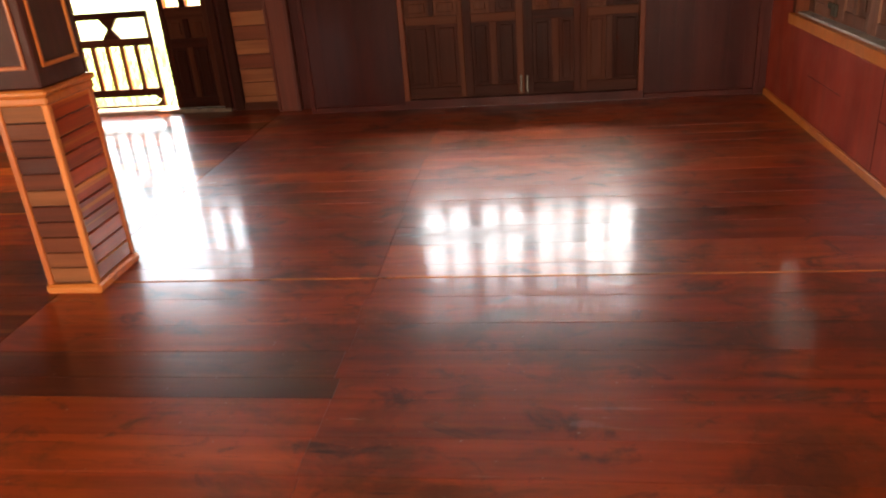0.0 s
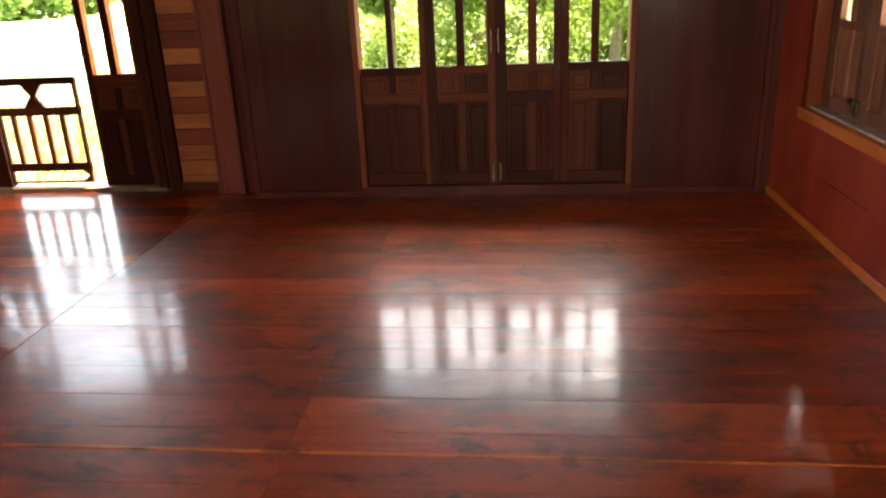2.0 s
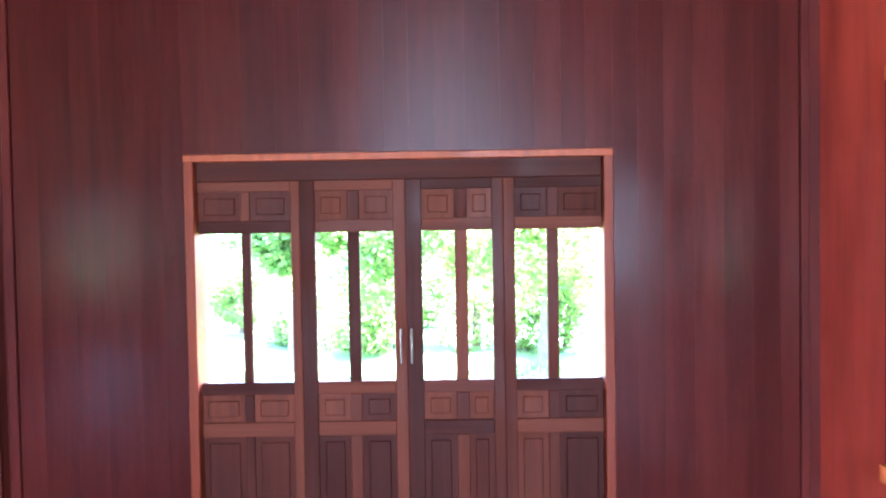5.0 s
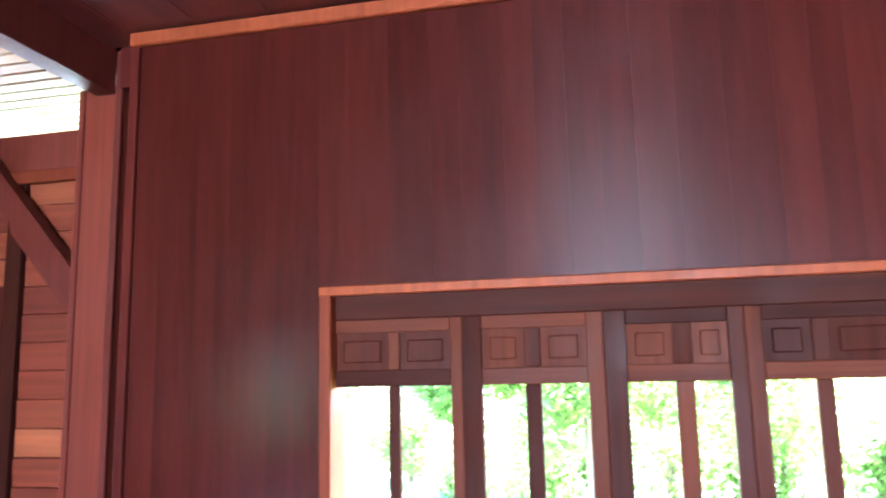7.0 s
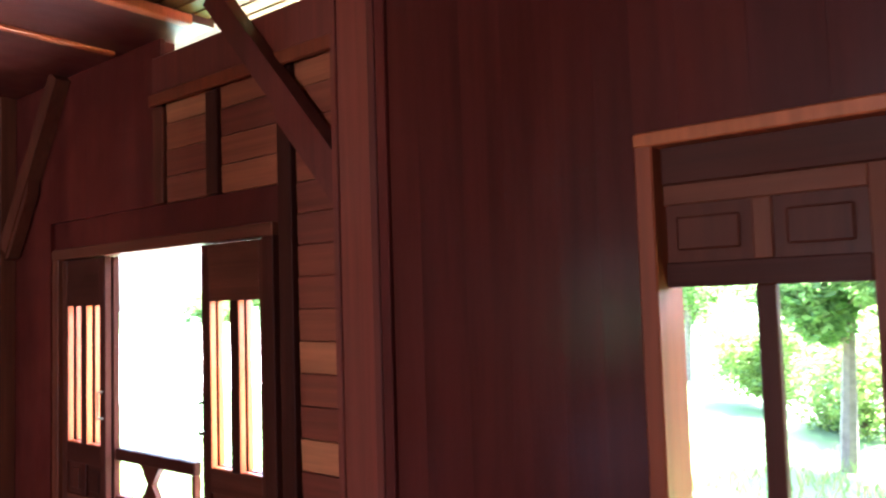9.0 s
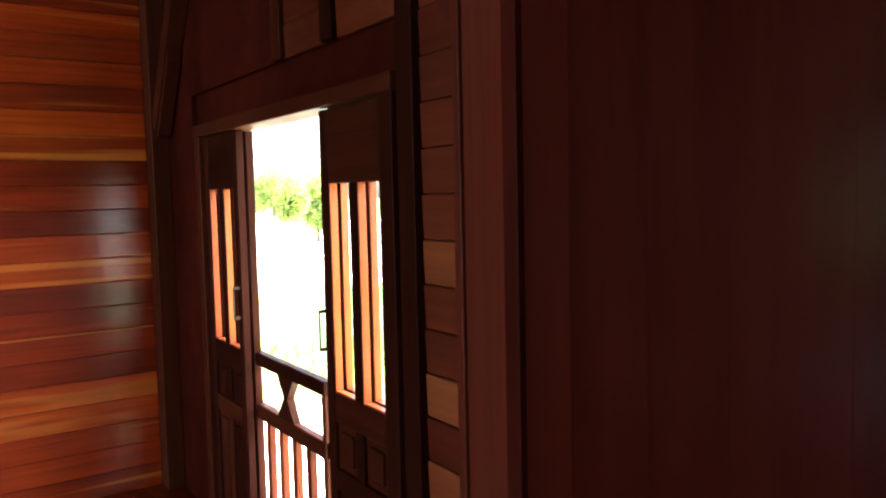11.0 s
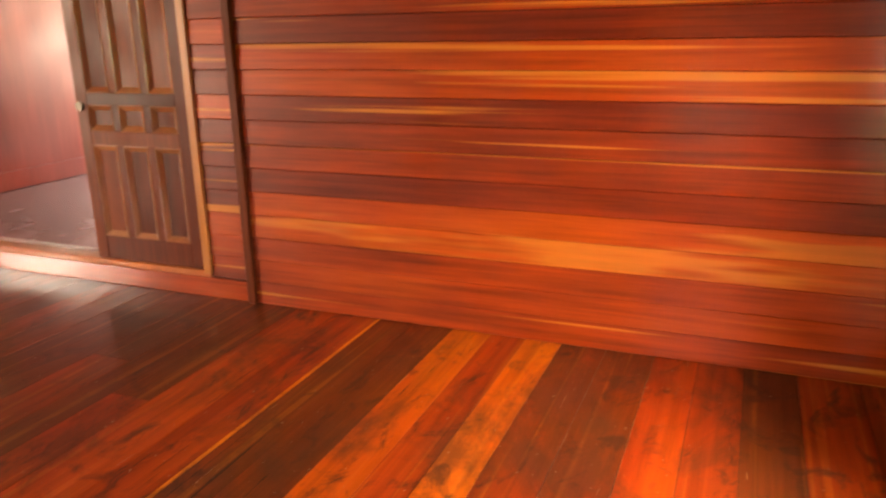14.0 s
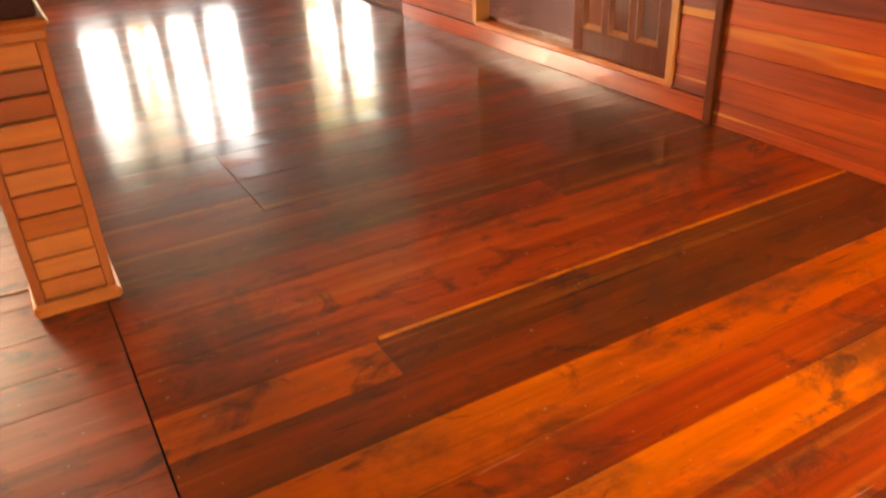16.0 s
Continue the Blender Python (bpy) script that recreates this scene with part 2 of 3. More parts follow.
CEIL = wood("dark_red_ceiling_wood", [(0.2, (0.045, 0.010, 0.008)), (0.5, (0.075, 0.014, 0.010)), (0.8, (0.11, 0.022, 0.014))], "y", rough=0.4, grain=0.3, pieces=False)
CEIL_HALL = wood("light_ceiling_strip_wood", [(0.2, (0.13, 0.040, 0.010)), (0.5, (0.20, 0.085, 0.022)), (0.8, (0.28, 0.15, 0.045))], "x", rough=0.42, grain=0.25, pieces=False, spec=0.2)
DUSTY = plain("dusty_sill_wood", (0.36, 0.29, 0.24), 0.8, vary=0.3, scale=9)
SILL = plain("worn_doorsill_wood", (0.15, 0.085, 0.055), 0.7, vary=0.4, scale=9)
GREY_FLOOR = plain("grey_red_inner_floor", (0.20, 0.10, 0.085), 0.18, vary=0.3, scale=3)
IRON = plain("dark_iron", (0.06, 0.045, 0.035), 0.4, 0.8)
GAP = plain("dark_gap", (0.02, 0.008, 0.006), 0.8)
OUTER = plain("weathered_outer_boards", (0.09, 0.05, 0.03), 0.8)
ROOF = plain("red_roof_sheet", (0.45, 0.03, 0.03), 0.5)
PLASTER = plain("cream_plaster", (0.68, 0.60, 0.42), 0.8)
BARK = plain("bark", (0.13, 0.10, 0.07), 0.9, scale=12)
GRASS = plain("grass_ground", (0.055, 0.105, 0.02), 0.9, vary=0.35, scale=0.9)
ROADM = plain("pale_concrete_path", (0.52, 0.50, 0.45), 0.9, vary=0.12, scale=1.5)
CABLE = plain("black_cable", (0.02, 0.02, 0.02), 0.6)


def leaf_material(name, a, c):
    m, n, l, b = material(name, 0.45)
    geo = n.new("ShaderNodeNewGeometry")
    r = ramp(n, [(0.0, a), (1.0, c)])
    l.new(geo.outputs["Random Per Island"], r.inputs[0])
    l.new(r.outputs[0], b.inputs["Base Color"])
    tr = n.new("ShaderNodeBsdfTranslucent")
    l.new(r.outputs[0], tr.inputs["Color"])
    ms = n.new("ShaderNodeMixShader")
    ms.inputs[0].default_value = 0.58
    l.new(b.outputs[0], ms.inputs[1])
    l.new(tr.outputs[0], ms.inputs[2])
    l.new(ms.outputs[0], n["Material Output"].inputs["Surface"])
    return m


LEAF = leaf_material("green_leaves", (0.09, 0.15, 0.028), (0.25, 0.33, 0.075))
LEAF_DARK = leaf_material("dark_green_leaves", (0.08, 0.14, 0.03), (0.22, 0.32, 0.085))


# ---- builders ----
def box(bm, x0, x1, y0, y1, z0, z1, bevel=0.0):
    r = bmesh.ops.create_cube(bm, size=1)
    bmesh.ops.transform(bm, matrix=Matrix.LocRotScale(((x0 + x1) / 2, (y0 + y1) / 2, (z0 + z1) / 2), None, (x1 - x0, y1 - y0, z1 - z0)), verts=r["verts"])
    if bevel:
        es = {e for v in r["verts"] for e in v.link_edges}
        bmesh.ops.bevel(bm, geom=list(es), offset=bevel, segments=1, affect="EDGES")


def prism(bm, outline, y0, y1):
    """An outline in x and z, thick from y0 to y1."""
    a = [bm.verts.new((x, y0, z)) for x, z in outline]
    b = [bm.verts.new((x, y1, z)) for x, z in outline]
    bm.faces.new(a[::-1])
    bm.faces.new(b)
    k = len(a)
    for i in range(k):
        bm.faces.new((a[i], a[(i + 1) % k], b[(i + 1) % k], b[i]))
    bmesh.ops.recalc_face_normals(bm, faces=bm.faces[:])


def mesh_of(bm, name, mat):
    me = bpy.data.meshes.new(name)
    bm.to_mesh(me)
    bm.free()
    me.materials.append(mat)
    return me


def part(name, bm, mat, parent=None, label=""):
    ob = new(name, mesh_of(bm, name, mat))
    ob.parent = parent
    ob.color = (0.5, 0.5, 0.5, 1)
    if label:
        tagged(ob, label)
    return ob


def block(name, mat, parent, *b, bevel=0.004, label=""):
    bm = bmesh.new()
    box(bm, *b, bevel)
    return part(name, bm, mat, parent, label)


def thing(name, at, label, category, group="", kind=""):
    e = new(name)
    e.matrix_world = at
    return tagged(e, label, category, group, kind)


def setting(name, mat, boxes, label, category, bevel=0.0):
    bm = bmesh.new()
    for b in boxes:
        box(bm, *b, bevel)
    return tagged(part(name, bm, mat), label, category, kind="structure")


def leaf(name, at, label, w, z0, z1, rows, columns=2, cols=None, stile=0.05, mull=0.04, t=0.036, group="", category="door", mat=DARK, matx=DARK_X, panel_mat=None, bead=None, sunk=0.0):
    """A framed leaf, hung with its left edge at the pose: rows of (kind, z0, z1): panels, open slots, or a slot in the first column alone."""
    d = thing(name, at, label, category, group)
    cw = (w - 2 * stile - mull * (columns - 1)) / columns
    cols = cols or [(stile + i * (cw + mull), stile + i * (cw + mull) + cw) for i in range(columns)]
    block("stile", mat, d, 0, cols[0][0], 0, t, z0, z1, bevel=0.003)
    block("stile", mat, d, cols[-1][1], w, 0, t, z0, z1, bevel=0.003)
    edges = [z0] + [z for r in rows for z in r[1:]] + [z1]
    for a, c in zip(edges[::2], edges[1::2]):
        block("rail", matx, d, cols[0][0], cols[-1][1], 0.001, t - 0.001, a, c, bevel=0.003)
    for kind, a, c in rows:
        for i, (x, x1) in enumerate(cols):
            cw = x1 - x
            shut = kind == "panel" or (kind == "first_slot" and i > 0)
            if i:
                block("mullion", mat, d, cols[i - 1][1], x, 0.002, t - 0.002, a, c, bevel=0.003)
            # strips lining each slot: daylight on its reveals, put in as colour
            if not shut and bead:
                for u0, u1, w0, w1 in ((x, x + 0.006, a, c), (x + cw - 0.006, x + cw, a, c), (x + 0.006, x + cw - 0.006, a, a + 0.006)):
                    block("bead", bead, d, u0, u1, 0.006, t - 0.001, w0, w1, bevel=0.0015)
            if shut:
                bm = bmesh.new()
                box(bm, x, x + cw, t * 0.4, t * 0.6, a, c)
                if sunk:
                    part("panel", bm, panel_mat or mat, d)
                    bm = bmesh.new()
                    rings = [[bm.verts.new((u, y, w)) for u, w in ((x + q, a + q), (x + cw - q, a + q), (x + cw - q, c - q), (x + q, c - q))] for q, y in ((0.0, t - 0.002), (0.006, t), (sunk, t * 0.6 + 0.001))]
                    for r0, r1 in zip(rings, rings[1:]):
                        for j in range(4):
                            bm.faces.new((r0[j], r0[(j + 1) % 4], r1[(j + 1) % 4], r1[j]))
                    part("moulding", bm, bead or mat, d)
                    continue
                k = min(0.028, cw * 0.22)
                for y0, y1 in ((t * 0.18, t * 0.4), (t * 0.6, t * 0.82)):
                    box(bm, x + k, x + cw - k, y0, y1, a + k, c - k, 0.006)
                part("panel", bm, panel_mat or mat, d)
    return d


# ---- setting: floor, walls, ceilings ----
LX, RX, GY, BY = -3.10, 4.19, 0.27, -11.0
floor = setting("floor", GAP, [(LX - 0.1, RX + 0.1, BY - 0.1, 0.42, -0.16, -0.022)], "dark gaps below the varnished floor boards", "floor")

# front wall of the room with the opening of the folding doors
F0, F1, FT = 1.215, 3.175, 2.03
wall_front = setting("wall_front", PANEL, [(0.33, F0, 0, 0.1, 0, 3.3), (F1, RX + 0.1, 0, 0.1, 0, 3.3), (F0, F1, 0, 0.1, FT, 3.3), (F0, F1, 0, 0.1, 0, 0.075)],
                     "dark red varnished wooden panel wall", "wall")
setting("trim_front_wall", PANEL, [(0.33, 0.37, -0.022, -0.002, 0, 3.12), (4.09, 4.13, -0.024, -0.002, 0, 3.12), (0.37, 1.178, -0.018, -0.002, 0.0, 0.05), (3.212, 4.09, -0.018, -0.002, 0.0, 0.05)],
        "dark red upright battens and low skirting", "trim", 0.003)
setting("trim_crown", CASING, [(0.33, RX, -0.035, -0.002, 3.12, 3.18)], "orange brown wooden strip under the ceiling", "trim", 0.006)
setting("wall_behind_groove", PANEL, [(0.19, 0.33, 0.2, 0.25, 0, 3.3)], "dark groove between the post and the wall", "wall")

# right wall with its window opening
W0, W1, WB, WT = -2.72, -0.62, 0.72, 2.26
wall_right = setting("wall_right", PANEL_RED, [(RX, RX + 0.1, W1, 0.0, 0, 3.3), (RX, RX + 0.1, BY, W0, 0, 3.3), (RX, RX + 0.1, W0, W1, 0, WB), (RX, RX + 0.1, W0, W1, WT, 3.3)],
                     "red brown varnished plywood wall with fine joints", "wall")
setting("baseboard_right", TRIM, [(RX - 0.022, RX - 0.002, BY, -0.024, 0, 0.055)], "narrow orange wooden baseboard", "baseboard", 0.004)
setting("wall_joint_right", GAP, [(RX - 0.0025, RX - 0.0005, -1.62, -1.0, 0.349, 0.353), (RX - 0.0025, RX - 0.0005, -3.6, -2.2, 0.349, 0.353), (RX - 0.0025, RX - 0.0005, -2.2, -2.197, 0.06, 0.70)],
        "fine open joints of the plywood", "wall")

# back wall with window openings
back = [(-8.0, -7.8, -11.1, -11, 0, 3.3), (-7.8, -5.7, -11.1, -11, 2.2, 3.3), (-5.7, -4.75, -11.1, -11, 0, 3.3), (-3.75, -2.75, -11.1, -11, 0, 3.3), (-0.75, 1.4, -11.1, -11, 0, 3.3), (3.4, RX + 0.1, -11.1, -11, 0, 3.3)]
for a, c in ((-4.75, -3.75), (-2.75, -0.75), (1.4, 3.4)):
    back += [(a, c, -11.1, -11, 0, 0.62), (a, c, -11.1, -11, 2.4, 3.3)]
wall_back = setting("wall_back", PANEL, back, "dark red panel wall with tall windows", "wall")
for k, (a, c) in enumerate(((-4.75, -3.75), (-2.75, -0.75), (1.4, 3.4))):
    setting("window_%d" % (k + 2), DARK, [(a + i * (c - a) / (2 if k == 0 else 4) - 0.08, a + i * (c - a) / (2 if k == 0 else 4) + 0.08, -11.06, -11.02, 0.62, 2.4) for i in range(1, 2 if k == 0 else 4)],
            "dark wooden window posts before bright daylight", "window")

# left wall with the doorway, and the next room
D0, D1 = -5.45, -3.46
wall_left = setting("wall_left", GAP, [(LX - 0.1, LX - 0.02, D1, 0.4, 0, 3.0), (LX - 0.1, LX - 0.02, -6.7, D0, 0, 3.0), (LX - 0.1, LX - 0.02, D0, D1, 2.16, 3.0), (LX - 0.1, LX - 0.02, D0, D1, 0, 0.14)],
                    "wall of horizontal orange varnished boards", "wall")
setting("wall_next_room", PANEL_RED, [(-8.0, LX - 0.1, -6.8, -6.7, 0, 3.0), (-8.1, -8.0, -11, -5.6, 0, 3.0), (-8.1, -8.0, -3.6, 0.4, 0, 3.0), (-8.1, -8.0, -5.6, -3.6, 0, 0.85), (-8.1, -8.0, -5.6, -3.6, 2.35, 3.0), (-8.0, LX - 0.1, 0.30, 0.4, 0, 3.0)],
        "red wooden panel wall of the next room", "wall")
setting("baseboard_next_room", PANEL_RED, [(-8.0, LX - 0.1, -6.7, -6.685, 0.2, 0.36)], "reddish wooden baseboard of the next room", "baseboard")
setting("floor_next_room", GREY_FLOOR, [(-8.0, LX - 0.1, -6.7, 0.3, 0.05, 0.19), (-8.0, LX - 0.1, BY, -6.8, -0.16, 0.0)], "greyish red polished floor of the next room", "floor")
setting("ceiling_next_room", CEIL, [(-8.1, LX - 0.1, BY, 0.4, 3.0, 3.08)], "dark wooden ceiling of the next room", "ceiling")

# gate wall, set back from the room's front wall
G0, G1, GT = -2.45, -0.53, 1.97
wall_gate = setting("wall_gate", PANEL, [(LX - 0.1, G0, GY + 0.02, GY + 0.1, 0, 3.0), (G1, 0.3, GY + 0.02, GY + 0.1, 0, 2.80), (G0, -1.40, GY + 0.02, GY + 0.1, GT, 3.0), (-1.40, G1, GY + 0.02, GY + 0.1, GT, 2.80), (LX, -1.36, GY - 0.005, GY + 0.02, GT + 0.2, 2.985),
                                         (LX, G0 - 0.06, GY - 0.005, GY + 0.02, 0, GT + 0.2)],
                    "dark red board wall round the entrance", "wall")
setting("wall_return", PANEL, [(0.33, 0.36, 0.1, 0.3, 0, 3.0)], "short dark wall behind the post", "wall")

# ceilings
setting("ceiling_room", CEIL, [(0.1, RX + 0.1, BY, 0.1, 3.19, 3.26)] + [(x, x + 0.012, BY, -0.04, 3.184, 3.191) for x in [0.3 + 0.33 * i for i in range(12)]],
        "dark red wooden ceiling boards", "ceiling")
strips = []
y = 1.6
while y > BY:
    strips.append((-1.055, 0.055, y - 0.088, y - 0.014, 3.02, 3.05))
    y -= 0.09
setting("ceiling_backing", GAP, [(-1.055, 0.1, BY, 1.6, 3.054, 3.08)], "dark backing between the ceiling strips", "ceiling")
setting("ceiling_hall", CEIL_HALL, strips, "glossy wooden strip ceiling lit by daylight", "ceiling")
setting("ceiling_hall_side", CEIL, [(LX - 0.1, -1.07, BY, GY + 0.1, 2.99, 3.06)], "dark red flat wooden ceiling", "ceiling")
setting("trim_hall_ceiling", TRIM_Z, [(-1.10, -1.04, BY, GY - 0.035, 2.965, 3.012), (-1.74, -1.70, BY, GY - 0.05, 2.968, 2.988)], "wooden batten along the ceiling's edge", "trim", 0.005)
setting("wall_over_post", PANEL, [(0.195, 0.36, 0.101, 0.30, 3.0, 3.3), (-0.02, 0.195, 0.285, 0.32, 3.085, 3.3), (-0.02, 0.02, 0.1, 0.285, 3.085, 3.3)], "dark boards closing the corner above the post", "wall")
setting("fascia_room", POST, [(0.06, 0.155, BY, 0.125, 2.985, 3.26)], "red brown board along the ceiling step", "ceiling")


# ---- room: folding doors in the front wall ----
def frame_of(name, at, label, category, w, z0, z1, cw=0.04, depth=0.14, proud=0.02, mat=CASING, sill=True, matx=TRIM):
    """A casing round an opening of width w: jambs, head and sill; the wall's face is y = 0."""
    f = thing(name, at, label, category, kind="structure")
    block("jamb", mat, f, -cw, 0.012, -proud, depth, z0 - (cw if sill else 0), z1, bevel=0.004)
    block("jamb", mat, f, w - 0.012, w + cw, -proud, depth, z0 - (cw if sill else 0), z1, bevel=0.004)
    block("head", matx, f, -cw, w + cw, -proud - 0.003, depth, z1 - 0.005, z1 + cw * 0.9, bevel=0.004)
    if sill:
        block("sill", matx, f, 0.012, w - 0.012, -proud, depth, z0 - cw, z0 + 0.006, bevel=0.004)
    return f


frame_of("door_1", pose(F0, 0, 0), "orange brown wooden frame round the folding doors", "door frame", F1 - F0, 0.075, FT, cw=0.034, sill=False, matx=CASING)
FD_ROWS = [("panel", 0.17, 0.70), ("panel", 0.77, 0.905), ("slot", 0.965, 1.685), ("panel", 1.745, 1.885)]
FD_COLS = (((1.225, 1.432), (1.476, 1.671)), ((1.787, 1.941), (1.999, 2.163)), ((2.299, 2.456), (2.518, 2.637)), ((2.747, 2.900), (2.955, 3.168)))
FD_SPLIT = (1.207, 1.716, 2.222, 2.692, 3.183)
for i in range(4):
    x0, lw = FD_SPLIT[i], FD_SPLIT[i + 1] - FD_SPLIT[i]
    d = leaf("folding_door", pose(x0, 0.04, 0), "dark brown wooden folding door leaf with two open slots", lw - 0.0004, 0.0756, 1.935, FD_ROWS, cols=[(a - x0, b - x0) for a, b in FD_COLS[i]], group="front folding doors")
    if i in (1, 2):
        x = lw - 0.03 if i == 1 else 0.022
        bm = bmesh.new()
        box(bm, x - 0.006, x + 0.006, -0.03, -0.02, 1.05, 1.22, 0.004)
        for z in (1.06, 1.20):
            box(bm, x - 0.005, x + 0.005, -0.021, 0.001, z, z + 0.012)
        part("handle", bm, IRON, d, "small dark metal pull handle")
        bm = bmesh.new()
        box(bm, x - 0.008, x + 0.008, -0.012, 0.001, 0.10, 0.24, 0.003)
        part("bolt", bm, IRON, d, "dark iron floor bolt")
block("lintel", DARK_X, None, F0 + 0.012, F1 - 0.012, 0.03, 0.1, 1.934, FT)
tagged(bpy.data.objects["lintel"], "dark wooden lintel board above the folding doors", "door frame", kind="structure")

# ---- room: window in the right wall ----
wf = frame_of("window_1", pose(RX, W0, 0, 0, 0, 90) @ Matrix.Scale(-1, 4, (0, 1, 0)), "orange brown wooden window casing with a dusty sill", "window", W1 - W0, WB, WT, cw=0.06, depth=0.12, proud=0.018, matx=TRIM, sill=False)
block("sill", TRIM_Z, wf, -0.06, W1 - W0 + 0.06, -0.042, 0.0, WB - 0.075, WB - 0.002, label="orange wooden sill edge")
block("sill_top", DUSTY, wf, 0.012, W1 - W0 - 0.012, 0.0, 0.12, WB - 0.02, WB + 0.012, label="dusty grey sill board")
block("head_board", CASING, wf, 0.012, W1 - W0 - 0.012, 0.0, 0.10, WT - 0.092, WT - 0.004)
SHUTTER = wood("dull_brown_shutter_wood", [(0.2, (0.12, 0.042, 0.024)), (0.5, (0.18, 0.064, 0.038)), (0.8, (0.24, 0.09, 0.055))], "z", rough=0.45, grain=0.35, spec=0.2)
WIN_ROWS = [("panel", 0.81, 1.20), ("first_slot", 1.25, 1.92), ("panel", 1.97, 2.09)]
ww = 0.525
for i in range(4):
    y0 = W1 - 0.012 - i * ww
    at = pose(RX + 0.072, y0, 0, 0, 0, -90)
    d = leaf("window_shutter", at, "brown wooden window shutter leaf, closed, %s" % ("with one open slot" if i < 2 else "with solid panels"), ww - 0.0005, 0.7325, WT - 0.09, WIN_ROWS if i < 2 else [("panel", r[1], r[2]) for r in WIN_ROWS], cols=[(0.13, 0.27), (0.33, 0.475)], group="side window shutters", category="shutter", mat=SHUTTER, matx=SHUTTER)
    if i < 2:
        x = ww - 0.03 if i == 0 else 0.025
        bm = bmesh.new()
        box(bm, x - 0.012, x + 0.012, -0.022, 0.0, 0.76, 0.84, 0.006)
        box(bm, x - 0.007, x + 0.007, -0.045, -0.02, 0.81, 0.85, 0.005)
        part("bolt", bm, IRON, d, "small dark iron bolt")
        if i:
            bm = bmesh.new()
            box(bm, x - 0.006, x + 0.006, -0.035, -0.023, 1.30, 1.46, 0.004)
            box(bm, x - 0.005, x + 0.005, -0.024, 0, 1.31, 1.325)
            box(bm, x - 0.005, x + 0.005, -0.024, 0, 1.435, 1.45)
            part("handle", bm, IRON, d, "dark iron pull handle")


# ---- the post at the crack line, the pillar, the beams ----
post = thing("post", pose(0.085, 0.23, 0), "square red brown wooden post at the wall's end", "post")
block("shaft", POST, post, -0.105, 0.105, -0.1, 0.05, 0, 3.185, bevel=0.008)
block("edge_strip", POST, post, 0.075, 0.108, -0.112, -0.098, 0, 3.185, bevel=0.003)
block("edge_strip", POST, post, -0.108, -0.08, -0.112, -0.098, 0, 3.015, bevel=0.003)


def brace(x0, z0, x1, z1, y0, y1, label, mat=POST, h=0.10):
    n = Vector((-(z1 - z0), x1 - x0)).normalized() * (h / 2)
    bm = bmesh.new()
    dx, dz = x1 - x0, z1 - z0
    prism(bm, [(x0 + n.x, z0 + n.y), (x0 - n.x, z0 - n.y), (x1 - n.x, z1 - n.y), (x1 + n.x, z1 + n.y)], y0, y1)
    side = n if n.y < 0 else -n
    foot = [(x0 + side.x - dx * 0.04, z0 + side.y - dz * 0.04), (x0 + side.x * 1.7, z0 + side.y * 1.7), (x0 + dx * 0.38 + side.x * 1.7, z0 + dz * 0.38 + side.y * 1.7), (x0 + dx * 0.44 + side.x, z0 + dz * 0.44 + side.y)]
    prism(bm, foot, y0 + 0.008, y1 - 0.008)
    return tagged(part("brace", bm, mat), label, "brace", "diagonal braces")


brace(-0.01, 2.10, -0.80, 3.01, 0.15, 0.23, "diagonal red brown wooden brace from post to ceiling")
brace(-2.95, 2.05, -2.30, 2.98, GY - 0.09, GY - 0.01, "dark diagonal wooden brace in the corner", DARK)
beam = thing("beam", pose(0, 0, 0), "red wooden beam above the entrance wall", "beam")
block("timber", POST, beam, -1.40, 0.05, GY - 0.03, GY + 0.1, 2.68, 2.885, bevel=0.006)
block("ledge", CASING, beam, -1.40, 0.05, GY - 0.05, GY - 0.03, 2.64, 2.70, bevel=0.005, label="brown wooden ledge strip")
for k, x in enumerate((-1.40, -0.97, -0.48)):
    st = block("stud", DARK, None, x, x + 0.085, GY - 0.025, GY + 0.02, GT + 0.2 if k < 2 else 0.0, 2.64)
    tagged(st, "dark upright stud on the board wall", "stud", "wall studs")
corner = block("corner_post", DARK, None, LX + 0.0, LX + 0.14, GY - 0.10, GY - 0.005, 0, 2.988)
tagged(corner, "dark brown corner post beside the entrance", "post")


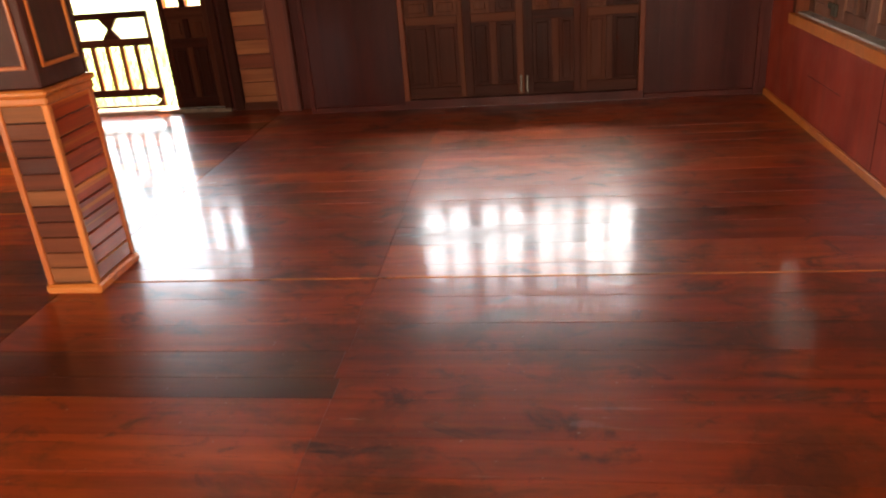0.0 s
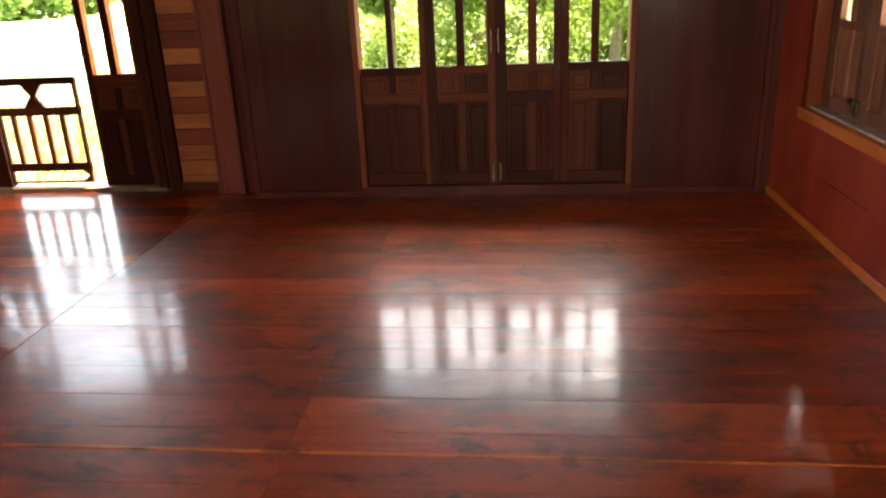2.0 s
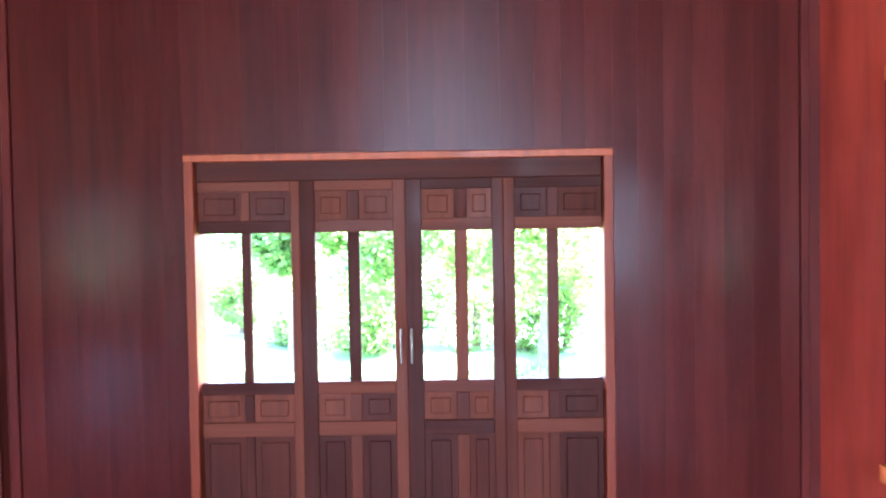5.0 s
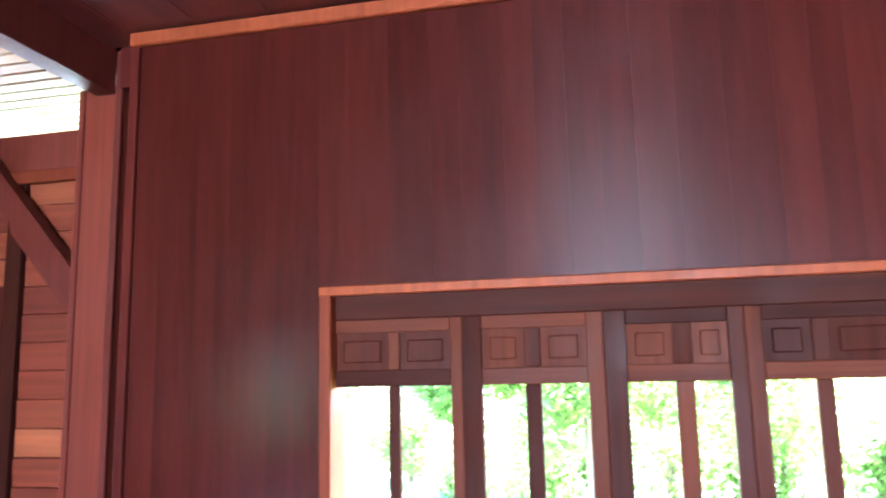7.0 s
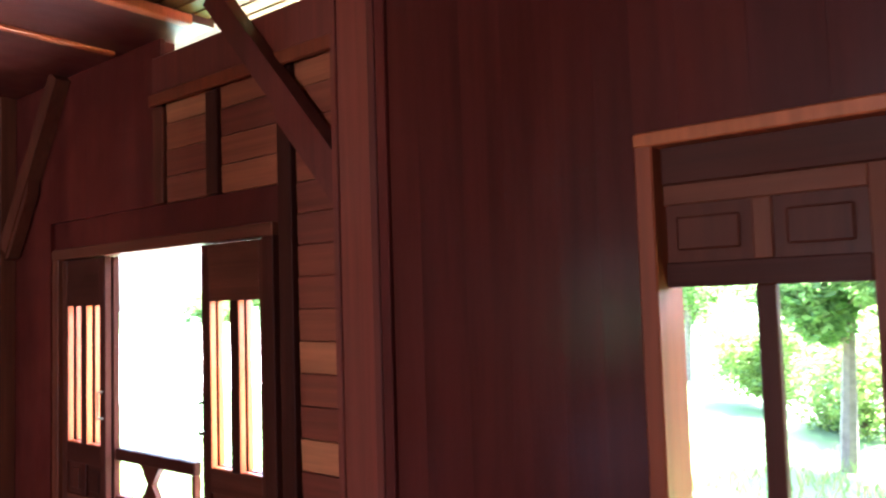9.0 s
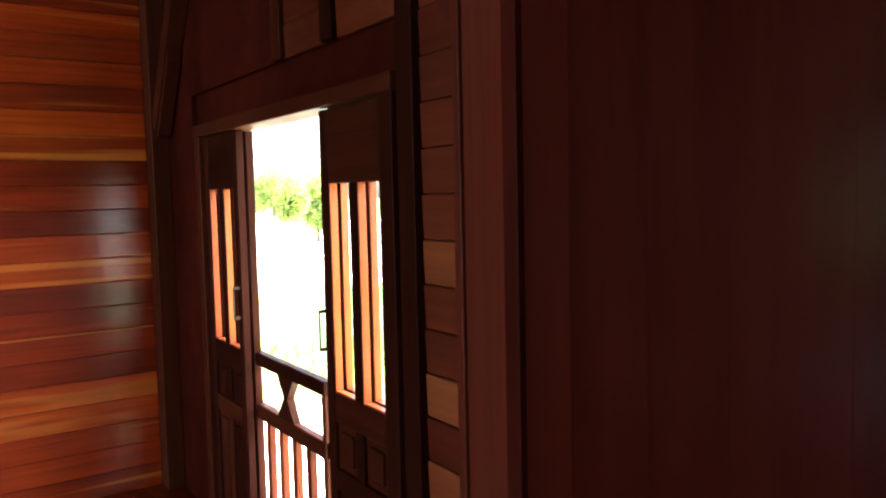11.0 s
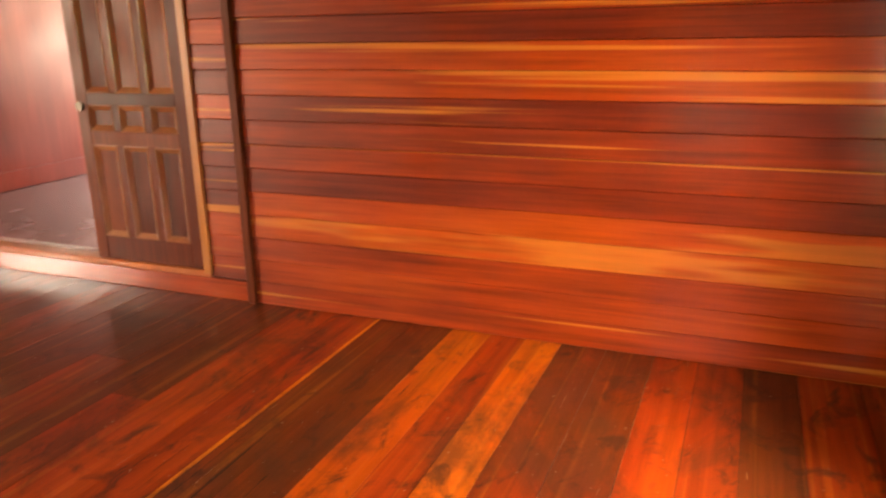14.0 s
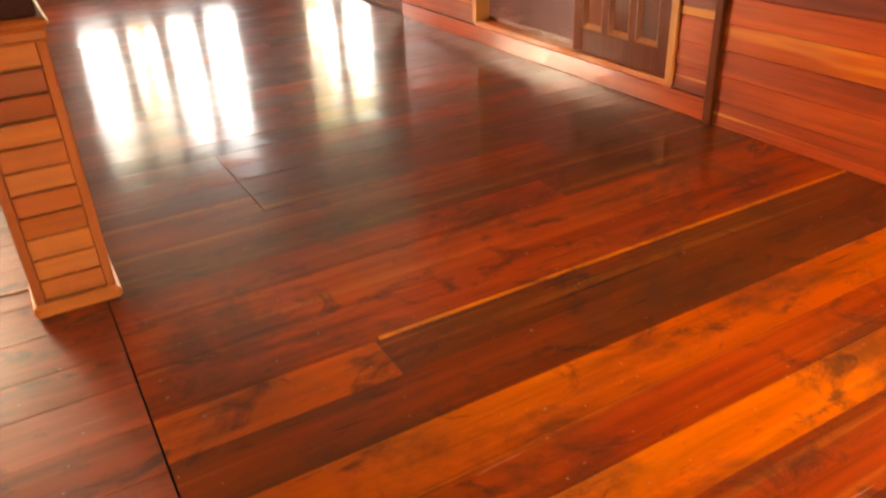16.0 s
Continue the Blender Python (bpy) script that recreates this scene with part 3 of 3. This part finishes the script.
def pillar():
    p = thing("pillar", pose(0.09, -3.27, 0), "square boxed pillar clad with orange varnished boards", "pillar")
    hx, hy = 0.13, 0.185
    block("core", GAP, p, -hx + 0.02, hx - 0.02, -hy + 0.02, hy - 0.02, 0, 2.95, bevel=0)
    for sx in (-1, 1):
        for sy in (-1, 1):
            x0, y0 = sx * (hx - 0.014), sy * (hy - 0.014)
            block("corner_trim", TRIM_Z, p, x0 - 0.016, x0 + 0.016, y0 - 0.016, y0 + 0.016, 0.05, 0.93, bevel=0.004)
    n = 11
    for i in range(n):
        z0, z1 = 0.06 + i * 0.079, 0.06 + (i + 1) * 0.079 - 0.006
        for s in (-1, 1):
            # +y boards orange, -y boards brown: lit and shaded sides put into the colour
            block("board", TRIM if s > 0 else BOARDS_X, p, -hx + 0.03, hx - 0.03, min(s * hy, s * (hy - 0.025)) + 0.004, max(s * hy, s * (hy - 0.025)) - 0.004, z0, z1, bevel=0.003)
            block("board", BOARDS_Y, p, min(s * hx, s * (hx - 0.025)) + 0.004, max(s * hx, s * (hx - 0.025)) - 0.004, -hy + 0.03, hy - 0.03, z0, z1, bevel=0.003).color = ((0.36, 0.46, 0.52, 0.42)[i % 4],) * 3 + (1,)
    block("base_moulding", TRIM, p, -hx - 0.015, hx + 0.015, -hy - 0.015, hy + 0.015, 0, 0.05, bevel=0.012)
    block("cap_moulding", TRIM, p, -hx - 0.012, hx + 0.012, -hy - 0.012, hy + 0.012, 0.925, 0.965, bevel=0.008)
    block("cap_moulding", TRIM, p, -hx - 0.022, hx + 0.022, -hy - 0.022, hy + 0.022, 0.965, 0.995, bevel=0.01)
    block("upper_shaft", POST, p, -hx + 0.004, hx - 0.004, -hy + 0.004, hy - 0.004, 0.995, 2.95, bevel=0.006)
    for s in (-1, 1):
        for a, c, w in ((1.08, 2.6, 0.085),):
            y0, y1 = sorted((s * (hy - 0.004), s * (hy + 0.008)))
            for q in ((-w, -w + 0.016, a, c), (w - 0.016, w, a, c), (-w + 0.016, w - 0.016, a, a + 0.018), (-w + 0.016, w - 0.016, c - 0.018, c)):
                block("panel_frame", TRIM_Z, p, q[0], q[1], y0, y1, q[2], q[3], bevel=0.003)
            x0, x1 = sorted((s * (hx - 0.004), s * (hx + 0.008)))
            w = 0.14
            for q in ((-w, -w + 0.016, a, c), (w - 0.016, w, a, c), (-w + 0.016, w - 0.016, a, a + 0.018), (-w + 0.016, w - 0.016, c - 0.018, c)):
                block("panel_frame", TRIM_Z, p, x0, x1, q[0], q[1], q[2], q[3], bevel=0.003)
    return p


pillar()

# ---- entrance: folded doors and low gate ----
frame_of("door_2", pose(G0 + 0.05, GY - 0.005, 0), "dark wooden frame of the entrance", "door frame", G1 - G0 - 0.1, 0.02, GT - 0.01, cw=0.06, depth=0.12, proud=0.015, mat=DARK, matx=DARK_X, sill=False)
block("entrance_sill", SILL, None, G0, G1, GY - 0.02, GY + 0.16, -0.01, 0.035)
tagged(bpy.data.objects["entrance_sill"], "worn wooden doorsill with pale dust", "doorsill", kind="structure")
EN_ROWS = [("panel", 0.14, 0.60), ("panel", 0.68, 0.85), ("slot", 0.955, 1.695)]
ew = 0.47
for x, depth, k in ((G0 + 0.06, 0, 0), (G0 + 0.065, 0.045, 1), (G1 - 0.06 - ew, 0, 0), (G1 - 0.065 - ew, 0.045, 1)):
    d = leaf("entrance_door", pose(x, GY + 0.005 + depth, 0), "dark brown entrance door leaf with two slots, %s" % ("folded back" if k else "standing beside the opening"), ew, 0.045, GT - 0.02, EN_ROWS, stile=0.055, mull=0.055, group="entrance doors", bead=TRIM_Z)
    if not k:
        hx = ew - 0.02 if x < -1.6 else 0.02
        bm = bmesh.new()
        box(bm, hx - 0.004, hx + 0.004, -0.034, -0.026, 1.10, 1.25, 0.003)
        box(bm, hx - 0.006, hx + 0.006, -0.029, 0.0, 1.10, 1.115)
        box(bm, hx - 0.006, hx + 0.006, -0.029, 0.0, 1.238, 1.25)
        part("handle", bm, IRON, d, "thin dark metal pull handle")

gate = thing("gate", pose(-1.99, GY + 0.06, 0), "low dark wooden gate with balusters in the entrance", "gate")
gw = 0.78
for nm, z0, z1 in (("top_rail", 0.885, 0.945), ("middle_rail", 0.635, 0.705), ("bottom_rail", 0.165, 0.235)):
    block(nm, DARK_X, gate, 0.0, gw, 0, 0.04, z0, z1, bevel=0.004)
block("gate_stile", DARK, gate, 0.0, 0.03, 0.002, 0.038, 0.06, 0.885)
block("gate_stile", DARK, gate, gw - 0.03, gw, 0.002, 0.038, 0.06, 0.885)
block("foot_rail", DARK_X, gate, 0.03, gw - 0.03, 0.002, 0.038, 0.06, 0.08)
for i in range(4):
    x = 0.03 + (i + 1) * (gw - 0.06) / 5
    block("baluster", CASING, gate, x - 0.02, x + 0.02, 0.004, 0.036, 0.235, 0.635, bevel=0.003)
bm = bmesh.new()
c = gw / 2
prism(bm, [(c - 0.085, 0.885), (c - 0.02, 0.795), (c - 0.085, 0.705), (c + 0.085, 0.705), (c + 0.02, 0.795), (c + 0.085, 0.885)], 0.004, 0.036)
part("hourglass_block", bm, DARK, gate)
for s, x in ((1, 0.03), (-1, gw - 0.03)):
    for z0, z1 in ((0.08, 0.12), (0.165, 0.125)):
        bm = bmesh.new()
        prism(bm, [(x, z0), (x + s * 0.05, z0), (x, z1)], 0.006, 0.034)
        part("corner_block", bm, DARK, gate)

# ---- hall: doorway in the left wall ----
DOOR = wood("brown_panel_door_wood", [(0.2, (0.085, 0.013, 0.005)), (0.5, (0.14, 0.024, 0.008)), (0.8, (0.21, 0.042, 0.013))], "z", rough=0.4, grain=0.4, spec=0.15)
# far paler than the door: the mouldings' glints are put into this colour
MOULD_LIT = wood("polished_door_moulding_lit", [(0.2, (0.30, 0.09, 0.03)), (0.5, (0.40, 0.14, 0.05)), (0.8, (0.48, 0.19, 0.08))], "z", rough=0.3, grain=0.3, coat=0.6, gloss=(0.15, 0.25))
PALE = wood("pale_sapwood_casing", [(0.2, (0.48, 0.16, 0.03)), (0.5, (0.60, 0.23, 0.045)), (0.8, (0.68, 0.31, 0.075))], "z", rough=0.35, grain=0.2)
frame_of("door_3", pose(LX, D0, 0, 0, 0, 90), "orange wooden doorway casing above a raised sill", "door frame", D1 - D0, 0.15, 2.12, cw=0.042, depth=0.1, proud=0.022, mat=PALE, matx=BOARDS_Y, sill=False)
setting("doorsill_hall", TRIM_Z, [(LX - 0.1, LX + 0.012, D0 - 0.035, D1 + 0.035, 0.125, 0.165)], "orange wooden doorsill", "doorsill", 0.005)
setting("skirting_hall", BOARDS_Y, [(LX - 0.02, LX + 0.004, -6.7, -3.16, 0.0, 0.122)], "broad orange skirting board under the doorway", "baseboard", 0.003)
H_ROWS = [("panel", 0.32, 0.89), ("panel", 0.975, 1.13), ("panel", 1.20, 1.95)]
d = leaf("panel_door", pose(LX - 0.05, D1 - 0.015, 0, 0, 0, -90), "brown wooden panel door leaf, closed beside the opening", 0.83, 0.17, 2.11, H_ROWS, columns=3, stile=0.085, mull=0.05, t=0.055, category="door", mat=DOOR, matx=DOOR, sunk=0.034, bead=MOULD_LIT)
bm = bmesh.new()
bmesh.ops.create_cone(bm, segments=20, radius1=0.028, radius2=0.028, depth=0.012, matrix=Matrix.Translation((0.80, 0.061, 1.12)) @ Matrix.Rotation(math.pi / 2, 4, "X"), cap_ends=True)
part("ring_pull", bm, IRON, d, "dark iron ring pull")
bat = block("batten", CASING, None, LX - 0.018, LX + 0.032, -3.165, -3.115, 0, 2.988)
tagged(bat, "slim brown upright batten over the board joint", "batten")

# ---- outdoors ----
setting("ground", GRASS, [(-400, 400, -400, 700, -1.2, -0.62)], "green lawn that reaches the horizon", "ground")
setting("pavement", ROADM, [(-6.0, 0.6, 0.6, 2.6, -0.62, -0.59), (5.2, 9.0, -14, 0.6, -0.62, -0.59), (-60, -15.5, -6, 40, -0.62, -0.60)], "pale sunlit yard and open field", "pavement")
setting("wall_outer_skirt", OUTER, [(-8.2, RX + 0.2, 0.30, 0.42, -0.62, -0.03), (RX + 0.12, RX + 0.2, BY, 0.4, -0.62, -0.03)], "weathered boards under the floor's edge", "wall")
setting("eaves", OUTER, [(-9.0, -1.06, 0.38, 1.6, 3.02, 3.08), (0.1, RX + 1.2, 0.12, 1.6, 3.02, 3.08), (RX + 0.1, RX + 1.2, BY, 0.12, 3.02, 3.08), (-9, RX + 1.2, BY - 1, 1.6, 3.3, 3.4)], "roof and boarded eaves of the house", "roof")


def crown(bm, rng, centre, radius, count, size, squash=0.8, lumps=9):
    """Leaves on uneven clumps round a centre."""
    cs = []
    for _ in range(lumps):
        v = Vector((rng.gauss(0, 1), rng.gauss(0, 1), rng.gauss(0, 1))).normalized() * radius * rng.uniform(0.35, 0.85)
        cs.append((Vector(centre) + Vector((v.x, v.y, v.z * squash)), radius * rng.uniform(0.28, 0.5)))
    for _ in range(count):
        c, r = rng.choice(cs)
        v = Vector((rng.gauss(0, 1), rng.gauss(0, 1), rng.gauss(0, 1))).normalized() * r * rng.uniform(0.55, 1.05)
        p = c + v
        a = Vector((rng.gauss(0, 1), rng.gauss(0, 1), rng.gauss(0, 0.6))).normalized()
        b = a.cross(Vector((rng.gauss(0, 1), rng.gauss(0, 1), rng.gauss(0, 1)))).normalized()
        s = size * rng.uniform(0.6, 1.3)
        q = [p - a * s, p + b * s * 0.45, p + a * s, p - b * s * 0.45]
        bm.faces.new([bm.verts.new(x) for x in q])


def limb(bm, a, b, ra, rb, seg=7):
    a, b = Vector(a), Vector(b)
    d = b - a
    m = Matrix.Translation((a + b) / 2) @ d.to_track_quat("Z", "Y").to_matrix().to_4x4()
    bmesh.ops.create_cone(bm, segments=seg, radius1=ra, radius2=rb, depth=d.length, matrix=m, cap_ends=True)


def tree(name, x, y, h, r, count, size, seed, label, trunk=True, mat=LEAF, squash=0.8, group="trees"):
    rng = random.Random(seed)
    t = thing(name, pose(x, y, -0.62), label, "tree" if trunk else "bush", group)
    bm = bmesh.new()
    top = h - r * 0.9
    limb(bm, (0, 0, -0.1), (0.05 * h * rng.uniform(-1, 1), 0, top), 0.03 * h + 0.02, 0.015 * h + 0.01)
    for i in range(6):
        a = rng.uniform(0, 6.3)
        limb(bm, (0, 0, top * rng.uniform(0.6, 0.95)), (math.cos(a) * r * 0.6, math.sin(a) * r * 0.6, h - r * rng.uniform(0.5, 1.1)), 0.012 * h, 0.004 * h, 5)
    part("trunk", bm, BARK, t)
    bm = bmesh.new()
    crown(bm, rng, (0, 0, h - r * squash), r, count, size, squash, 14)
    part("crown", bm, mat, t)
    return t


tree("tree", -29.4, 11.5, 3.2, 1.45, 9000, 0.09, 3, "round green shade tree standing on the open field", squash=0.9)
tree("tree", -33.0, 15.2, 3.4, 1.5, 7000, 0.10, 4, "round green shade tree standing on the open field", squash=0.9)
for k, (x, y, h, r) in enumerate(((-0.1, 8.8, 3.3, 1.15), (1.9, 8.0, 3.5, 1.4), (4.0, 8.8, 3.6, 1.5), (-5.4, 17.5, 3.4, 1.5), (-2.6, 22.0, 4.0, 1.8), (2.6, 14.5, 4.6, 2.0), (5.6, 17.0, 4.8, 2.1))):
    tree("fruit_tree", x, y, h, r, 9000, 0.07, 20 + k, "leafy green fruit tree before the house", squash=0.85, mat=LEAF if k % 3 else LEAF_DARK, group="fruit trees")
for k, (x, y, h, r) in enumerate(((-2.2, 13.5, 2.3, 1.3), (-0.4, 11.6, 2.5, 1.4), (1.3, 10.8, 2.3, 1.3), (3.0, 11.2, 2.6, 1.45), (4.7, 10.8, 2.3, 1.3), (6.4, 11.6, 2.6, 1.4), (8.2, 14.0, 2.6, 1.5))):
    tree("bush", x, y, h, r, 8000, 0.06, 50 + k, "dense green bush behind the fruit trees", False, squash=0.95, group="bushes")
for k, (x, y, h, r) in enumerate(((-2.4, -18.0, 6.6, 1.25), (-6.4, -18.2, 6.6, 1.35))):
    tree("tree", x, y, h, r, 7000, 0.11, 90 + k, "tall leafy green tree behind the house", squash=0.85, group="trees behind the house")
bm = bmesh.new()
rng = random.Random(77)
for i in range(46):
    a = -75 + 150 * i / 45
    crown(bm, rng, (a * 1.2 + rng.uniform(-2, 2), 62 + rng.uniform(-5, 8), 1.0 + rng.uniform(0, 1.4)), 3.6 + rng.uniform(0, 1.2), 700, 0.55, 0.8, 6)
tagged(part("far_woods", bm, LEAF_DARK), "far line of green trees beyond the fields", "trees", kind="stuff")
bm = bmesh.new()
for i in range(9000):
    x, y = rng.uniform(-9.4, 9), rng.uniform(2.7, 9)
    h = rng.uniform(0.10, 0.32)
    a = rng.uniform(0, 6.3)
    w = Vector((math.cos(a), math.sin(a), 0)) * 0.012
    p = Vector((x, y, -0.62))
    t = Vector((rng.uniform(-0.12, 0.12), rng.uniform(-0.12, 0.12), h))
    bm.faces.new([bm.verts.new(p - w), bm.verts.new(p + w), bm.verts.new(p + t)])
tagged(part("grass", bm, LEAF), "tall rough grass beside the yard", "grass", kind="stuff")

house = thing("neighbour_house", pose(8.2, 5.5, -0.62), "low cream house with a red sheet roof", "house")
block("wall", PLASTER, house, 0, 6, 0, 7, 0, 2.55)
bm = bmesh.new()
prism(bm, [(-0.9, 2.35), (3.0, 4.3), (6.9, 2.35), (6.9, 2.47), (3.0, 4.45), (-0.9, 2.47)], -0.8, 7.8)
part("roof", bm, ROOF, house, "red corrugated sheet roof")
for y in (1.2, 4.2):
    w = block("window", DARK, house, -0.04, 0.03, y, y + 1.1, 0.9, 2.0)
    block("sill", PLASTER, w, -0.09, -0.04, y - 0.05, y + 1.15, 0.83, 0.9)
block("door", DARK, house, 1.2, 2.1, -0.04, 0.03, 0, 2.0)


for y in (-22, 62):
    pole = thing("utility_pole", pose(-48, y, -0.62), "grey concrete utility pole beside the field", "pole", "utility poles")
    bm = bmesh.new()
    limb(bm, (0, 0, 0), (0, 0, 6.6), 0.14, 0.09, 10)
    part("shaft", bm, PLASTER, pole)
    block("crossarm", PLASTER, pole, -0.5, 0.5, -0.05, 0.05, 5.9, 6.0)
for k in range(2):
    bm = bmesh.new()
    for i in range(16):
        a, b = -22 + i * 5.25, -22 + (i + 1) * 5.25
        za, zb = (5.35 - 0.0 * k - (1.25 - 0.3 * k) * (1 - ((v - 20) / 42) ** 2) for v in (a, b))
        limb(bm, (-48 + (0.4 if k else -0.4), a, za), (-48 + (0.4 if k else -0.4), b, zb), 0.025, 0.025, 5)
    tagged(part("overhead_wire", bm, CABLE), "thin black overhead wire between utility poles", "wire", "overhead wires")


# ---- boards of walls and floors, last ----
def board_mesh(name, lx, ly, lz, mat, bevel=0.003):
    bm = bmesh.new()
    box(bm, -lx / 2, lx / 2, -ly / 2, ly / 2, -lz / 2, lz / 2, bevel)
    return mesh_of(bm, name, mat)


def lay(name, me, at, parent, tone=0.5):
    ob = new(name, me)
    ob.parent = parent
    ob.matrix_world = at
    ob.color = (tone, tone, tone, 1)
    return ob


# lapped boards of the left wall, from the floor up
rng = random.Random(11)
LONG = board_mesh("board", 0.02, 0.17 + 3.115, 0.1318, BOARDS_Y)
SHORT = board_mesh("board", 0.02, 0.265, 0.1318, BOARDS_Y)
SAPPY = board_mesh("board", 0.02, 0.17 + 3.115, 0.1318, BOARDS_SAP)
REAR = board_mesh("board", 0.02, 1.2, 0.1318, BOARDS_Y)
TONES = (0.42, 0.55, 0.45, 0.72, 0.66, 0.28, 0.40, 0.34, 0.30, 0.68, 0.62, 0.22, 0.40, 0.3, 0.5, 0.7, 0.35, 0.5, 0.4, 0.6, 0.3, 0.5)
STONES = (0.4, 0.3, 0.5, 0.6, 0.12, 0.08, 0.1, 0.12, 0.75, 0.15, 0.3, 0.5, 0.3, 0.4, 0.6, 0.3, 0.5, 0.3, 0.4, 0.6, 0.3, 0.5)
for i in range(22):
    z = 0.067 + i * 0.1335
    lay("board", SAPPY if i in (3, 4) else LONG, pose(LX - 0.006, (0.17 - 3.115) / 2, z, 0, -3.5), wall_left, TONES[i])
    if z > 0.12:
        lay("board", SHORT, pose(LX - 0.006, -3.30, z, 0, -3.5), wall_left, STONES[i])
        lay("board", REAR, pose(LX - 0.006, -6.09, z, 0, -3.5), wall_left, rng.uniform(0.2, 0.7))
OVER = board_mesh("board", 0.02, D1 - D0 + 0.07, 0.134, BOARDS_Y)
for i in range(16, 21):
    lay("board", OVER, pose(LX - 0.006, (D0 + D1) / 2, 0.067 + i * 0.1335 + 0.06, 0, -3.5), wall_left, rng.uniform(0.2, 0.7))
setting("baseboard_gate", DARK_X, [(-0.395, -0.02, GY - 0.022, GY - 0.006, 0.0, 0.07)], "dark wooden baseboard under the board wall", "baseboard", 0.003)
# boards of the gate wall
GA = board_mesh("board", 0.40, 0.02, 0.124, BOARDS_X)
for i in range(21):
    lay("board", GA, pose(-0.185, GY + 0.006, 0.064 + i * 0.127, 2.2), wall_gate)
GB = board_mesh("board", 0.345, 0.02, 0.124, BOARDS_X)
GC = board_mesh("board", 0.40, 0.02, 0.124, BOARDS_X)
for i in range(4):
    lay("board", GB, pose(-1.143, GY + 0.006, GT + 0.262 + i * 0.127, 2.2), wall_gate)
    lay("board", GC, pose(-0.683, GY + 0.006, GT + 0.262 + i * 0.127, 2.2), wall_gate)

# upright boards of the front wall, above and beside the folding doors
x = 0.374
while x < 4.08:
    w = min(rng.choice((0.115, 0.14, 0.165, 0.125)), 4.086 - x)
    for z0, z1 in (((0.054, 3.116),) if x + w < F0 - 0.036 or x > F1 + 0.036 else ((FT + 0.034, 3.116),)):
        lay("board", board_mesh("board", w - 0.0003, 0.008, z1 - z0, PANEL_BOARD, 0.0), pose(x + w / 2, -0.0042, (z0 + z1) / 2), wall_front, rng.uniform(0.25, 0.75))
    x += w
    if x < F0 - 0.036 < x + 0.19:
        w = F0 - 0.037 - x
        lay("board", board_mesh("board", w - 0.0003, 0.008, 3.062, PANEL_BOARD, 0.0), pose(x + w / 2, -0.0042, 1.585), wall_front, rng.uniform(0.25, 0.75))
        x += w
    if x < F1 + 0.037 < x + 0.19:
        w = F1 + 0.037 - x
        lay("board", board_mesh("board", w - 0.0003, 0.008, 3.116 - FT - 0.034, PANEL_BOARD, 0.0), pose(x + w / 2, -0.0042, (3.116 + FT + 0.034) / 2), wall_front, rng.uniform(0.25, 0.75))
        x += w

# floor boards along x: the hall's rows near the entrance with their tones and butt joints, then the rest
HALL = ((0.42, 0.25, 0.3, None, 0), (0.25, 0.02, 0.35, None, 0), (0.02, -0.23, 0.45, None, 0), (-0.23, -0.45, 0.12, None, 0), (-0.45, -0.65, 0.42, None, 0), (-0.65, -0.85, 0.50, None, 0),
        (-0.85, -1.08, 0.24, None, 0), (-1.08, -1.305, 0.3, None, 0), (-1.305, -1.49, 0.82, None, 0), (-1.49, -1.675, 0.52, None, 0), (-1.675, -1.89, 0.74, None, 0), (-1.89, -2.115, 0.24, None, 0),
        (-2.115, -2.315, 0.22, -0.70, 0.8), (-2.315, -2.335, 1.15, -0.72, 0.5), (-2.335, -2.56, 0.52, None, 0), (-2.56, -2.84, 0.58, None, 0), (-2.84, -3.05, 0.25, -1.9, 0.4), (-3.05, -3.23, 0.18, None, 0))


def strip(a, b, y0, y1, tone, mat=FLOOR, up=0.0):
    me = board_mesh("board", b - a - 0.0022, y0 - y1 - 0.0026, 0.022, mat, 0.0)
    lay("board", me, pose((a + b) / 2, (y0 + y1) / 2, -0.011 + up + rng.uniform(-0.0004, 0.0004), rng.uniform(-0.2, 0.2)), floor, tone)


for y0, y1, tone, cut, tone2 in HALL:
    if cut:
        strip(cut, 0, y0, y1, tone2)
    strip(LX, cut or 0, y0, y1, tone)
y = HALL[-1][1]
while y > BY:
    w = rng.choice((0.2, 0.22, 0.24))
    cut = rng.choice((-0.72, -1.3, -2.2, -1.75))
    # farther boards toned darker: the dimmer light there is put into the tone
    strip(LX, cut, y, y - w, rng.uniform(0.06, 0.34))
    strip(cut, 0, y, y - w, rng.uniform(0.06, 0.34))
    y -= w
strip(0.007, 0.33, 0.25, 0.0, 0.3, FLOOR_ROOM)
y = 0.0
while y > BY:
    w = rng.choice((0.2, 0.22, 0.24, 0.19))
    for edge in (-3.33, -3.345, -3.99, -4.31):
        if y - 0.002 > edge > y - w - 0.06:
            w = y - edge
            break
    j = 1.53 - 0.012 * y + rng.uniform(-0.015, 0.015) if y > -5 else rng.uniform(1.0, 3.0)
    raised = 0.0035 if w < 0.03 else 0.0
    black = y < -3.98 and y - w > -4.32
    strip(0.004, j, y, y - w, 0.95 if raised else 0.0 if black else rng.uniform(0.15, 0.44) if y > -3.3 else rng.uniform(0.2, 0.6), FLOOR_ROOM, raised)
    strip(j, RX, y, y - w, 0.95 if raised else rng.uniform(0.2, 0.54), FLOOR_ROOM, raised)
    y -= w
